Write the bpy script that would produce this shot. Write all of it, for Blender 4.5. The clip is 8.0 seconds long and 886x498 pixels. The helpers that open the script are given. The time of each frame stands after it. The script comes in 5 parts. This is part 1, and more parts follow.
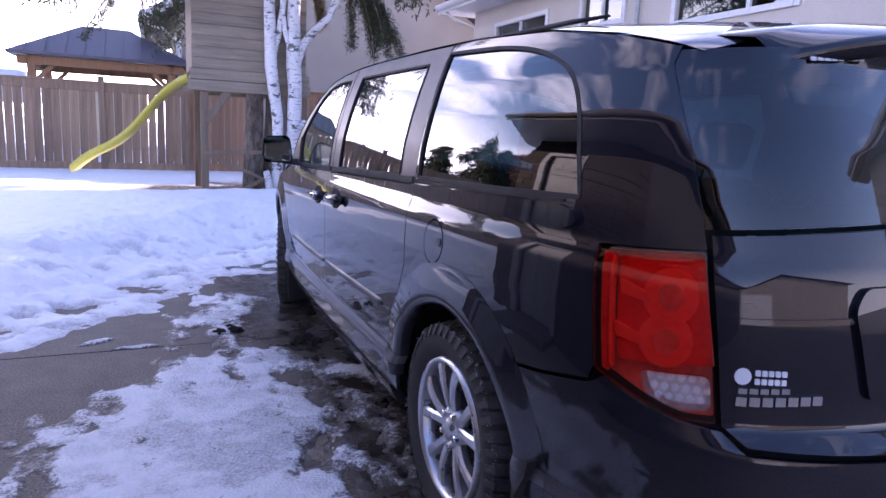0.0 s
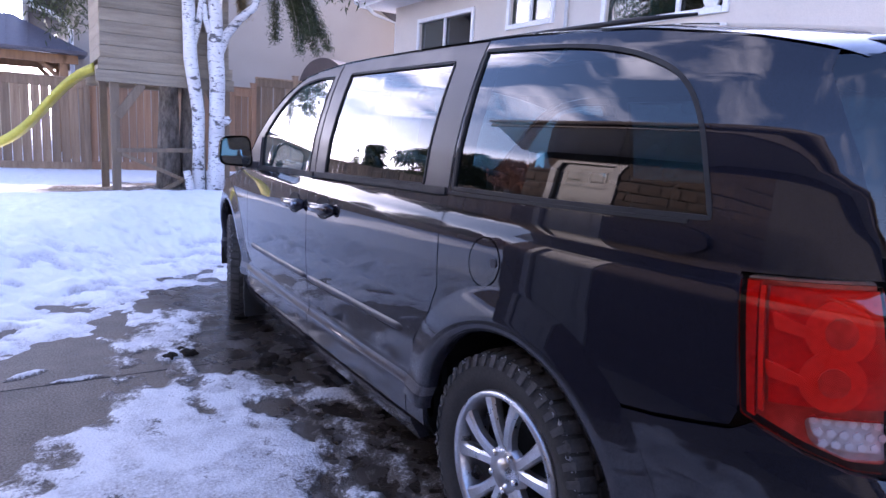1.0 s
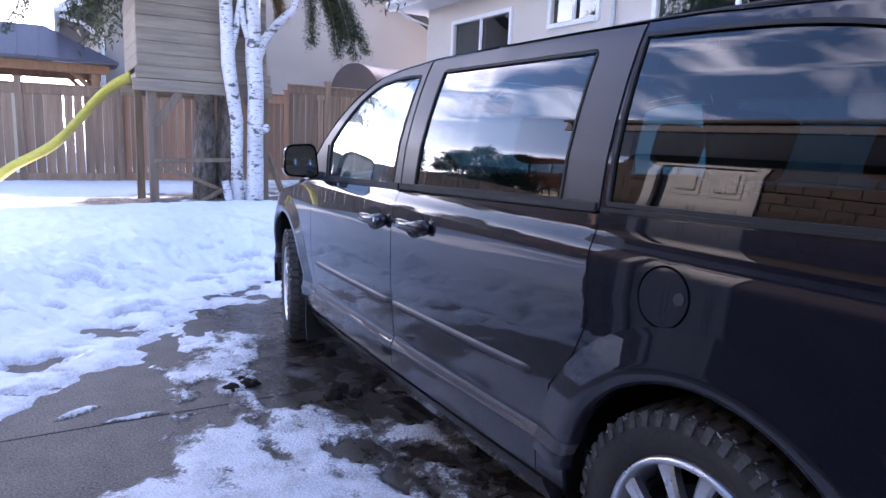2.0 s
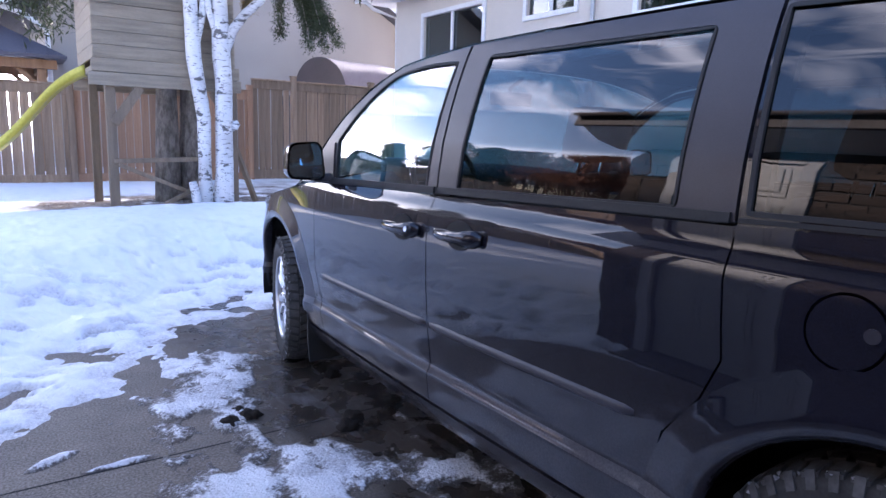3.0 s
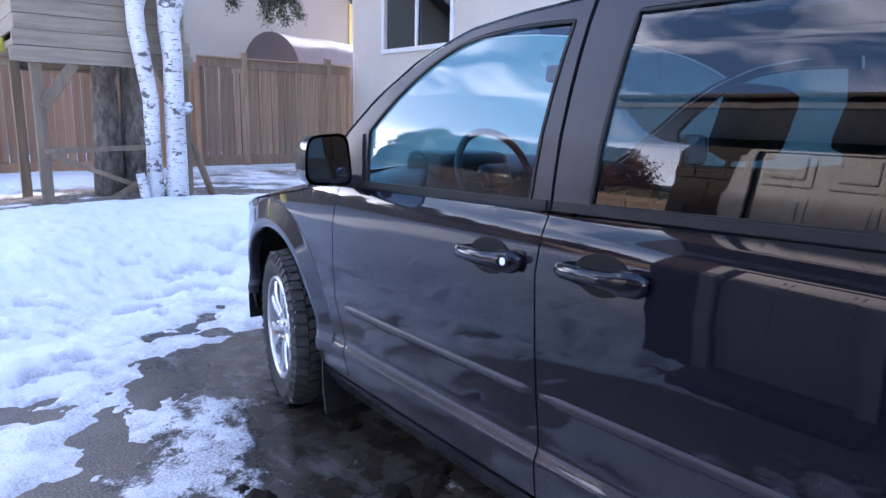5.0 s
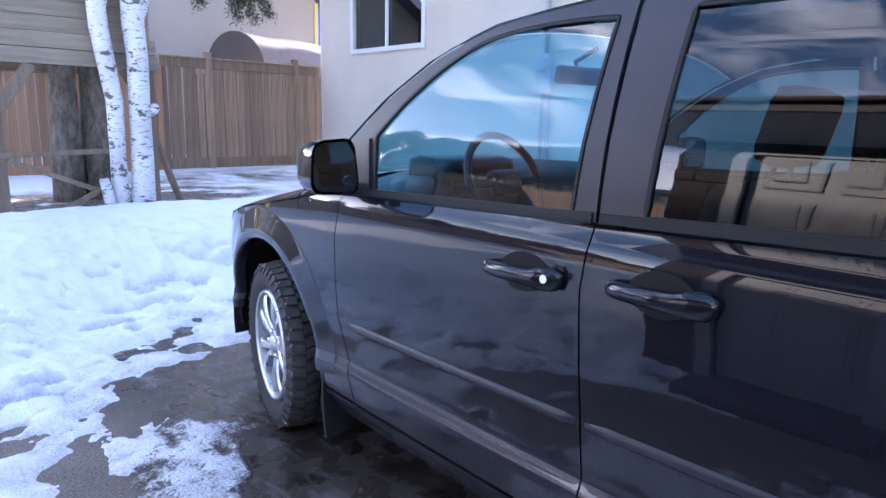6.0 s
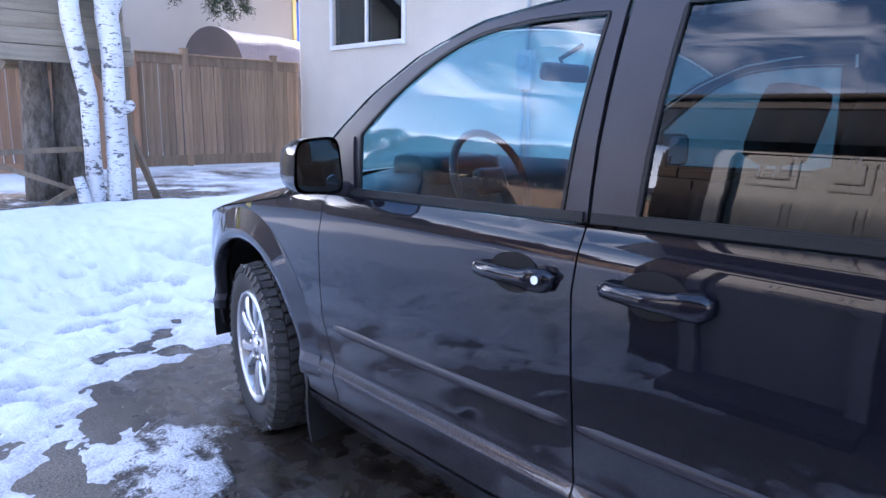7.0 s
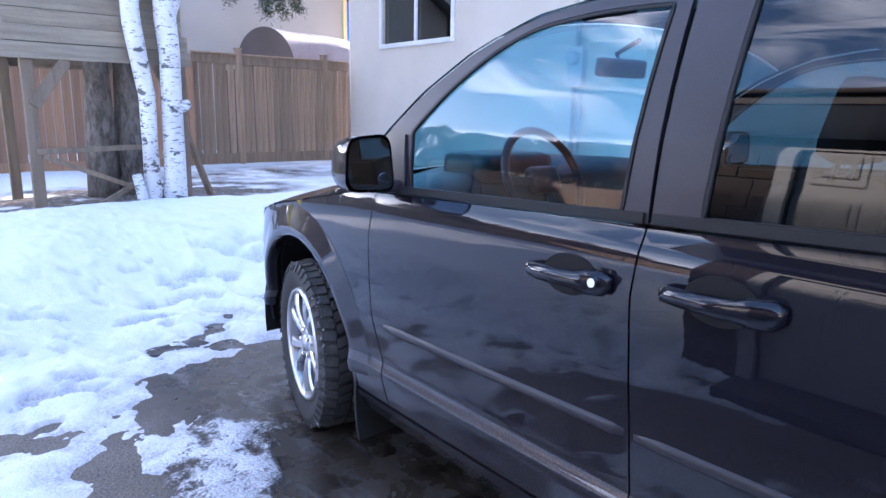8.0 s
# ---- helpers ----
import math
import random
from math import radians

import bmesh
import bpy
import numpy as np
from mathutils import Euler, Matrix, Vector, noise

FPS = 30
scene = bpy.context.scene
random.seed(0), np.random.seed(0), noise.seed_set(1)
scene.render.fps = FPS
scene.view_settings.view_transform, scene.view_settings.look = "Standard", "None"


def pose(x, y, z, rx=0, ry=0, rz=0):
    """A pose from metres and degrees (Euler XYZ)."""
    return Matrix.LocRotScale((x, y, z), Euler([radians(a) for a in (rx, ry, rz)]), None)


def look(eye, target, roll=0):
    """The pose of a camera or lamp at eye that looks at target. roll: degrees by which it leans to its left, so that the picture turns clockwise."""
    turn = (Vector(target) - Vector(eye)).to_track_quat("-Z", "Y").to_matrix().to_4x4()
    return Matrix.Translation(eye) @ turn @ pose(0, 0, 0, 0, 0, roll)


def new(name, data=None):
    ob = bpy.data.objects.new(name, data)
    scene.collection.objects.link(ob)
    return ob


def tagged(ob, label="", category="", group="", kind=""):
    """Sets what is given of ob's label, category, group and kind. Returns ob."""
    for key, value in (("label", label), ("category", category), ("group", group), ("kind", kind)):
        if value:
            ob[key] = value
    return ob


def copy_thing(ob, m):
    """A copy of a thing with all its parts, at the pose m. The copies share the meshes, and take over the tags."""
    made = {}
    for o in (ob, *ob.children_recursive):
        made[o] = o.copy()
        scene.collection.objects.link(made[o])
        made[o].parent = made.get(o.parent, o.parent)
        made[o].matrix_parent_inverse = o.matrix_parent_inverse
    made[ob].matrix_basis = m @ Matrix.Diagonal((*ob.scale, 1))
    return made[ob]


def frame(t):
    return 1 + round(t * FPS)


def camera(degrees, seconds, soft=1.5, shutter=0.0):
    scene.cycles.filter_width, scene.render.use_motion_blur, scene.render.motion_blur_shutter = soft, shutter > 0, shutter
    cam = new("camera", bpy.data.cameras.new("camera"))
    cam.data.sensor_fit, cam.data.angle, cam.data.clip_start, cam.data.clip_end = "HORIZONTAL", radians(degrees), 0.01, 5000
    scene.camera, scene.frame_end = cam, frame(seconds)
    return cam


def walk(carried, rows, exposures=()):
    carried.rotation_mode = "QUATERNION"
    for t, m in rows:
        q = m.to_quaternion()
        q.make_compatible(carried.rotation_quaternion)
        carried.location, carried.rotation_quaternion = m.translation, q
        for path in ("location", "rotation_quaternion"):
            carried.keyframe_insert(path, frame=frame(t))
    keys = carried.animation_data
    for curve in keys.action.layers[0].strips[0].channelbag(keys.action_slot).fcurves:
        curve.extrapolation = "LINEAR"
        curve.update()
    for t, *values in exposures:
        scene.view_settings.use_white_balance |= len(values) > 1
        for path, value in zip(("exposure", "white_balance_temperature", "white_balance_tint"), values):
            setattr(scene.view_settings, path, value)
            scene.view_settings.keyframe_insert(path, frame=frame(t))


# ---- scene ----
cam = camera(68.7, 8.0, soft=1.5)
PATH = [
    (0, (-1.798, -1.777, 1.29), (-0.995, 0.021, 0.941), 2.8),
    (0.5, (-1.915, -1.554, 1.286), (-1.012, 0.198, 0.943), 4.2),
    (1, (-2.066, -1.355, 1.297), (-1.006, 0.305, 0.953), 3.3),
    (1.5, (-2.112, -1.111, 1.291), (-1.144, 0.607, 0.956), 2.5),
    (3, (-2.227, -0.411, 1.275), (-1.114, 1.215, 0.933), 1.8),
    (3.5, (-2.229, -0.185, 1.275), (-1.134, 1.446, 0.902), 2.0),
    (4, (-2.243, 0.037, 1.3), (-1.051, 1.596, 0.918), 1.8),
    (4.5, (-2.2, 0.244, 1.284), (-0.954, 1.756, 0.883), 1.4),
    (5, (-2.163, 0.418, 1.295), (-0.922, 1.934, 0.896), 1.3),
    (6.5, (-2.195, 0.675, 1.3), (-0.832, 2.083, 0.902), 1.2),
    (7, (-2.178, 0.677, 1.302), (-0.81, 2.079, 0.899), 1.2),
    (7.5, (-2.179, 0.69, 1.298), (-0.819, 2.1, 0.894), 1.4),
    (8, (-2.167, 0.712, 1.299), (-0.904, 2.208, 0.888), 1.0),
]
walk(cam, [(t, look(eye, target, roll)) for t, eye, target, roll in PATH],
     exposures=[(0, 2.20, 6200, 41), (1.2, 2.60, 6150, 33), (3, 2.60, 6130, 26), (8, 2.88, 6050, 22)])

# ---- light: a bright spring sky with thin cloud, the sun low to the side behind the stucco house ----
SUN_AZ, SUN_EL = radians(62), radians(20)
world = bpy.data.worlds.new("sky")
scene.world = world
world.use_nodes = True
wn = world.node_tree
wn.nodes.clear()
sky = wn.nodes.new("ShaderNodeTexSky")
sky.sky_type, sky.sun_disc, sky.sun_elevation, sky.sun_rotation = "NISHITA", False, SUN_EL, SUN_AZ
sky.air_density, sky.dust_density, sky.ozone_density = 1.0, 0.3, 3.0
tc = wn.nodes.new("ShaderNodeTexCoord")
mp = wn.nodes.new("ShaderNodeMapping")
mp.inputs["Scale"].default_value = (1.0, 1.6, 4.0)
mp.inputs["Rotation"].default_value = (0.25, 0.1, 0.4)
cn = wn.nodes.new("ShaderNodeTexNoise")
cn.inputs["Scale"].default_value, cn.inputs["Detail"].default_value, cn.inputs["Roughness"].default_value = 1.7, 7, 0.55
cn.inputs["Distortion"].default_value = 0.6
cr = wn.nodes.new("ShaderNodeValToRGB")
cr.color_ramp.elements[0].position, cr.color_ramp.elements[1].position = 0.52, 0.76
cr.color_ramp.elements[1].color = (0.62, 0.62, 0.62, 1)
sep = wn.nodes.new("ShaderNodeSeparateXYZ")
hz = wn.nodes.new("ShaderNodeValToRGB")
hz.color_ramp.elements[0].position, hz.color_ramp.elements[0].color = 0.0, (.90, .90, .90, 1)
hz.color_ramp.elements[1].position, hz.color_ramp.elements[1].color = 0.42, (0, 0, 0, 1)
hz.color_ramp.elements.new(.14).color = (.60, .60, .60, 1)
hz.color_ramp.elements.new(.27).color = (.09, .09, .09, 1)
ad = wn.nodes.new("ShaderNodeMixRGB")
ad.blend_type = "SCREEN"
ad.inputs[0].default_value = 1.0
lean = wn.nodes.new("ShaderNodeMath")
lean.operation, lean.inputs[1].default_value = "MULTIPLY_ADD", 0.06
wn.links.new(sep.outputs[1], lean.inputs[0])
wn.links.new(cn.outputs[0], lean.inputs[2])
wn.links.new(lean.outputs[0], cr.inputs[0])
wn.links.new(tc.outputs["Generated"], sep.inputs[0])
wn.links.new(sep.outputs[2], hz.inputs[0])
wn.links.new(hz.outputs[0], ad.inputs[1])
wn.links.new(cr.outputs[0], ad.inputs[2])
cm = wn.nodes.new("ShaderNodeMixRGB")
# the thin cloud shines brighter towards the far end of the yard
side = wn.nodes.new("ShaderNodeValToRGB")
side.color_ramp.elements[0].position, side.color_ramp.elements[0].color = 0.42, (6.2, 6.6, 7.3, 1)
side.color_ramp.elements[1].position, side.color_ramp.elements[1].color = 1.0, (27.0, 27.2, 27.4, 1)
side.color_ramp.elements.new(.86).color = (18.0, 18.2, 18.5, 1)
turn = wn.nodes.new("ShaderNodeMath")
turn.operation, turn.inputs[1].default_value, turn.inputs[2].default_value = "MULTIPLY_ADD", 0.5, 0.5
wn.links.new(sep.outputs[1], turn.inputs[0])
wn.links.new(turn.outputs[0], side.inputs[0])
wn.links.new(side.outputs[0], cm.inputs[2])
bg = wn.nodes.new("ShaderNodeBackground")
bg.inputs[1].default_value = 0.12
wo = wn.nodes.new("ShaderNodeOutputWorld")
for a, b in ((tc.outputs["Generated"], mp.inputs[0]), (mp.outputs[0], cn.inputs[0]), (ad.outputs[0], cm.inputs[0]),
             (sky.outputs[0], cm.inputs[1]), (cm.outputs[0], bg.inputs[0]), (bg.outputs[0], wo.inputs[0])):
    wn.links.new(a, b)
sun = new("sun", bpy.data.lights.new("sun", "SUN"))
sun.data.energy, sun.data.angle, sun.data.color = 2.5, radians(2.0), (1.0, 0.93, 0.82)
to_sun = Vector((math.sin(SUN_AZ) * math.cos(SUN_EL), math.cos(SUN_AZ) * math.cos(SUN_EL), math.sin(SUN_EL)))
sun.matrix_world = look(to_sun * 30, (0, 0, 0))


# ---- materials ----
def nodes_of(name):
    m = bpy.data.materials.new(name)
    m.use_nodes = True
    n = m.node_tree
    return m, n, n.nodes["Principled BSDF"]


def noise_node(n, scale, detail=4, stretch=(1, 1, 1), rough=0.55):
    t = n.nodes.new("ShaderNodeTexCoord")
    g = n.nodes.new("ShaderNodeMapping")
    g.inputs["Scale"].default_value = stretch
    k = n.nodes.new("ShaderNodeTexNoise")
    k.inputs["Scale"].default_value, k.inputs["Detail"].default_value, k.inputs["Roughness"].default_value = scale, detail, rough
    n.links.new(t.outputs["Object"], g.inputs[0])
    n.links.new(g.outputs[0], k.inputs[0])
    return k.outputs[0]


def ramp(n, value, stops):
    r = n.nodes.new("ShaderNodeValToRGB")
    r.color_ramp.elements[0].position, r.color_ramp.elements[0].color = stops[0][0], (*stops[0][1], 1)
    r.color_ramp.elements[1].position, r.color_ramp.elements[1].color = stops[-1][0], (*stops[-1][1], 1)
    for p, c in stops[1:-1]:
        r.color_ramp.elements.new(p).color = (*c, 1)
    n.links.new(value, r.inputs[0])
    return r.outputs[0]


def blend(n, fac, a, b, kind="MIX"):
    x = n.nodes.new("ShaderNodeMixRGB")
    x.blend_type = kind
    for v, s in ((fac, 0), (a, 1), (b, 2)):
        if isinstance(v, (int, float)):
            x.inputs[s].default_value = v
        elif isinstance(v, tuple):
            x.inputs[s].default_value = (*v, 1)
        else:
            n.links.new(v, x.inputs[s])
    return x.outputs[0]


def bump(n, p, height, strength, distance=0.01):
    b = n.nodes.new("ShaderNodeBump")
    b.inputs["Strength"].default_value, b.inputs["Distance"].default_value = strength, distance
    n.links.new(height, b.inputs["Height"])
    n.links.new(b.outputs[0], p.inputs["Normal"])


def surface(name, dark, light, rough=0.6, scale=6, fine=60, stretch=(1, 1, 1), relief=0.3, depth=0.004, metal=0.0, coat=0.0, vary=0.0, lo=.3, hi=.7, spec=.5):
    """Two-scale mottled surface: colour between dark and light, fine grain in relief; vary: each piece its own tone."""
    m, n, p = nodes_of(name)
    big, grain = noise_node(n, scale, 5, stretch), noise_node(n, fine, 3, stretch)
    c = ramp(n, big, [(lo, dark), (hi, light)])
    c = blend(n, 0.25, c, ramp(n, grain, [(0.3, tuple(v * .55 for v in dark)), (0.7, tuple(min(1, v * 1.2) for v in light))]))
    if vary:
        o = n.nodes.new("ShaderNodeObjectInfo")
        c = blend(n, 1.0, c, ramp(n, o.outputs["Random"], [(0, (1 - vary,) * 3), (1, (1 + vary * .4, 1 + vary * .3, 1 + vary * .2))]), "MULTIPLY")
    n.links.new(c, p.inputs["Base Color"])
    rr = ramp(n, big, [(.25, (rough * .8,) * 3), (.75, (min(1, rough * 1.2),) * 3)])
    n.links.new(rr, p.inputs["Roughness"])
    p.inputs["Metallic"].default_value, p.inputs["Coat Weight"].default_value, p.inputs["Coat Roughness"].default_value = metal, coat, 0.03
    p.inputs["Specular IOR Level"].default_value = spec
    if relief:
        bump(n, p, grain, relief, depth)
    return m


def paint_material(name, dusty):
    """Black car paint under clear coat; dusty: road dirt that thickens towards the sill as splashed dirt does."""
    m, n, p = nodes_of(name)
    flake = noise_node(n, 900, 1)
    base = ramp(n, flake, [(.35, (.006, .006, .010)), (.75, (.014, .014, .024))])
    film = noise_node(n, 3.5, 6)
    specks = noise_node(n, 160, 2)
    t = n.nodes.new("ShaderNodeTexCoord")
    s = n.nodes.new("ShaderNodeSeparateXYZ")
    n.links.new(t.outputs["Object"], s.inputs[0])
    r = n.nodes.new("ShaderNodeMapRange")
    r.inputs[1].default_value, r.inputs[2].default_value, r.inputs[3].default_value, r.inputs[4].default_value = 0.72, 0.28, 0.0, dusty
    n.links.new(s.outputs[2], r.inputs[0])
    k = n.nodes.new("ShaderNodeMath")
    k.operation = "MULTIPLY"
    n.links.new(r.outputs[0], k.inputs[0])
    n.links.new(ramp(n, film, [(.3, (.25,) * 3), (.7, (1,) * 3)]), k.inputs[1])
    k2 = n.nodes.new("ShaderNodeMath")
    k2.operation = "MULTIPLY"
    n.links.new(k.outputs[0], k2.inputs[0])
    n.links.new(ramp(n, specks, [(.35, (.45,) * 3), (.65, (1,) * 3)]), k2.inputs[1])
    ledge = n.nodes.new("ShaderNodeMath")
    ledge.operation, ledge.inputs[1].default_value, ledge.inputs[2].default_value = "COMPARE", .459, .016
    n.links.new(s.outputs[2], ledge.inputs[0])
    k3 = n.nodes.new("ShaderNodeMath")
    k3.operation = "MULTIPLY_ADD"
    n.links.new(ledge.outputs[0], k3.inputs[0])
    n.links.new(ramp(n, specks, [(.3, (dusty * .8,) * 3), (.7, (dusty * 1.25,) * 3)]), k3.inputs[1])
    n.links.new(k2.outputs[0], k3.inputs[2])
    n.links.new(blend(n, k3.outputs[0], base, (.15, .14, .145)), p.inputs["Base Color"])
    p.inputs["Roughness"].default_value, p.inputs["Coat Weight"].default_value = 0.35, 1.0
    p.inputs["Specular IOR Level"].default_value = 0.05
    p.inputs["Coat IOR"].default_value = 1.52
    n.links.new(ramp(n, k2.outputs[0], [(.08, (.012,) * 3), (.5, (.25,) * 3)]), p.inputs["Coat Roughness"])
    return m


def plain(name, color, rough=0.5, metal=0.0, coat=0.0, vary=0.06, scale=25):
    m, n, p = nodes_of(name)
    v = noise_node(n, scale, 4)
    n.links.new(ramp(n, v, [(.3, tuple(c * (1 - vary * 2) for c in color)), (.7, tuple(min(1, c * (1 + vary)) for c in color))]), p.inputs["Base Color"])
    p.inputs["Roughness"].default_value, p.inputs["Metallic"].default_value, p.inputs["Coat Weight"].default_value = rough, metal, coat
    return m


def glass_material(name, tint, ior=1.5, rough=0.0):
    """A thin pane: tinted see-through with a clear reflection by Fresnel."""
    m = bpy.data.materials.new(name)
    m.use_nodes = True
    n = m.node_tree
    n.nodes.clear()
    o = n.nodes.new("ShaderNodeOutputMaterial")
    x = n.nodes.new("ShaderNodeMixShader")
    a = n.nodes.new("ShaderNodeBsdfTransparent")
    a.inputs[0].default_value = (*tint, 1)
    g = n.nodes.new("ShaderNodeBsdfGlossy")
    g.inputs["Roughness"].default_value = rough
    w = n.nodes.new("ShaderNodeLayerWeight")
    w.inputs[0].default_value = 0.5
    pw = n.nodes.new("ShaderNodeMath")
    pw.operation, pw.inputs[1].default_value = "POWER", 2.6
    f = n.nodes.new("ShaderNodeMapRange")
    f.inputs[3].default_value, f.inputs[4].default_value = 1.7 * ((ior - 1) / (ior + 1)) ** 2, 0.95
    n.links.new(w.outputs["Facing"], pw.inputs[0])
    n.links.new(pw.outputs[0], f.inputs[0])
    for p, q in ((f.outputs[0], x.inputs[0]), (a.outputs[0], x.inputs[1]), (g.outputs[0], x.inputs[2]), (x.outputs[0], o.inputs[0])):
        n.links.new(p, q)
    return m


PAINT = paint_material("black_paint", 0.42)
PAINT_CLEAN = paint_material("black_paint_clean", 0.06)
SATIN = surface("satin_black_trim", (.030, .028, .036), (.045, .042, .05), .38, 8, 300, relief=.1, depth=.0005)
RUBBER = surface("black_rubber", (.012, .012, .012), (.028, .027, .026), .75, 12, 160, relief=.3, depth=.001)
TYRE = surface("worn_tyre_rubber", (.02, .019, .018), (.06, .056, .052), .8, 9, 120, relief=.4, depth=.001)
TREAD = surface("dusty_tread_rubber", (.035, .033, .031), (.12, .115, .11), .85, 14, 90, relief=.6, depth=.002)
GRIME = surface("grey_snow_grit", (.12, .115, .11), (.5, .5, .52), .8, 30, 120, relief=.4, depth=.002)
PLASTIC = surface("dark_plastic", (.012, .012, .014), (.02, .02, .023), .5, 20, 200, relief=.2, depth=.0006)
DARK = plain("underbody_black", (.008, .008, .008), .8)
RIM = surface("silver_alloy", (.52, .52, .54), (.68, .68, .70), .3, 14, 200, relief=.05, depth=.0005, metal=.85, coat=.4)
CHROME = plain("chrome", (.75, .75, .77), .08, 1.0, vary=.01)
SEAT = surface("dark_seat_cloth", (.02, .02, .022), (.04, .04, .043), .9, 10, 150, relief=.5, depth=.001)
DASH = surface("dash_grey", (.018, .018, .020), (.03, .03, .033), .6, 10, 200, relief=.2, depth=.001)
GLASS_CLEAR = glass_material("front_glass", (.52, .86, .97), 1.58)
GLASS_DARK = glass_material("privacy_glass", (.10, .17, .20), 1.5)
GLASS_HOUSE = glass_material("house_glass", (.35, .45, .45), 1.6)
LENS_RED = glass_material("red_lens", (1.0, .16, .10), 1.5)
LENS_CLEAR = glass_material("clear_lens", (.93, .93, .95), 1.5)
RED_GLOSS = surface("red_reflector", (.95, .40, .28), (.99, .58, .46), .3, 20, 90, relief=.1, depth=.001, coat=1)
RED_DEEP = surface("deep_red_reflector", (.60, .10, .06), (.84, .20, .13), .3, 20, 90, relief=.1, depth=.001, coat=1)
LAMP_BOWL = surface("lamp_bowl", (.55, .5, .5), (.85, .8, .8), .25, 18, 60, relief=.1, depth=.002, metal=.0)
MIRROR = plain("mirror_glass", (.38, .45, .52), .02, 1.0, vary=.005)
STICKER = plain("white_sticker", (.82, .82, .84), .5)
FENCE = surface("weathered_fence", (.20, .128, .080), (.43, .305, .21), .75, 3, 70, (6, 6, .6), .5, .004, vary=.3)
FENCE_RED = surface("cedar_fence", (.25, .135, .08), (.41, .25, .16), .75, 3, 70, (6, 6, .6), .5, .004, vary=.25)
OLD_WOOD = surface("grey_playhouse_wood", (.19, .15, .108), (.38, .315, .235), .8, 3, 60, (.7, 6, 7), .6, .004, vary=.18)
POST_WOOD = surface("grey_post_wood", (.15, .105, .068), (.31, .23, .16), .8, 3, 70, (6, 6, .6), .6, .004, vary=.15)
CEDAR = surface("gazebo_cedar", (.22, .11, .05), (.36, .19, .09), .6, 3, 60, (6, 6, .8), .4, .003)
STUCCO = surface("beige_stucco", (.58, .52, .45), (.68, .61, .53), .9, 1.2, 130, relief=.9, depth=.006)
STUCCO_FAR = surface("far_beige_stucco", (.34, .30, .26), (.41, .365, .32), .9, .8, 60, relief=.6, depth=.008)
CREAM = surface("cream_siding", (.62, .54, .36), (.72, .64, .45), .8, 1, 30, relief=.2)
WHITE = plain("white_trim", (.74, .74, .74), .5)
ROOF = surface("dark_shingles", (.06, .055, .06), (.13, .12, .125), .9, 3, 40, relief=.8, depth=.01)
ROOF_METAL = surface("slate_metal_roof", (.08, .075, .09), (.12, .112, .13), .45, 2, 20, relief=.05, metal=.3)
YELLOW = surface("yellow_slide_plastic", (.58, .50, .06), (.70, .62, .11), .45, 3, 40, relief=.1, coat=.2)
BRICK = surface("dark_brick", (.055, .040, .032), (.11, .08, .062), .85, 12, 90, relief=.6, depth=.004, vary=.3)
MORTAR = surface("brick_mortar", (.07, .065, .06), (.12, .11, .10), .9, 8, 120, relief=.4, depth=.003)
DOOR_WHITE = plain("pale_door_paint", (.38, .365, .325), .4)
DOOR_TRIM = plain("pale_door_trim", (.42, .40, .37), .5)
TARP = surface("grey_tarp", (.075, .062, .085), (.14, .12, .155), .55, 2, 30, relief=.5, depth=.02)
TARP_DARK = surface("dark_tarp", (.05, .045, .05), (.09, .08, .085), .7, 2, 40, relief=.4, depth=.01)
BARK = surface("spruce_bark", (.12, .10, .085), (.36, .315, .275), .9, 16, 55, (1, 1, .4), 1.0, .04, lo=.38, hi=.62)
NEEDLE = surface("spruce_needles", (.018, .032, .012), (.07, .085, .03), .7, 3, 40, relief=0)
NEEDLE_BROWN = surface("dry_needles", (.16, .11, .05), (.30, .22, .10), .8, 5, 40, relief=0)
TWIG = surface("bare_twigs", (.10, .06, .045), (.18, .11, .08), .9, 6, 40, relief=0)
LEAF_BROWN = surface("russet_leaves", (.14, .055, .03), (.26, .11, .06), .8, 4, 40, relief=0)
ICE_DIRT = surface("dirty_ice", (.012, .009, .007), (.04, .031, .024), .85, 25, 90, relief=.8, depth=.01, spec=.15)
BLUE = plain("blue_panel", (.05, .16, .62), .5)
YELLOW_TRIM = plain("yellow_trim", (.70, .55, .22), .6)
METER = plain("meter_grey", (.45, .46, .47), .45)
CURTAIN = plain("teal_curtain", (.10, .20, .20), .8)


def birch_material():
    m, n, p = nodes_of("birch_bark")
    lines = noise_node(n, 9, 4, (1.6, 1.6, 9))
    scars = noise_node(n, 4.2, 5, (1.6, 1.6, 3.0), .65)
    tone = noise_node(n, 3, 4)
    c = ramp(n, tone, [(.3, (.56, .53, .52)), (.6, (.74, .72, .71))])
    c = blend(n, ramp(n, lines, [(.34, (1, 1, 1)), (.41, (0, 0, 0))]), c, (.10, .085, .075))
    c = blend(n, ramp(n, scars, [(.58, (0, 0, 0)), (.615, (.9, .9, .9))]), c, (.07, .06, .055))
    n.links.new(c, p.inputs["Base Color"])
    p.inputs["Roughness"].default_value = .75
    bump(n, p, lines, .5, .01)
    return m


BIRCH = birch_material()


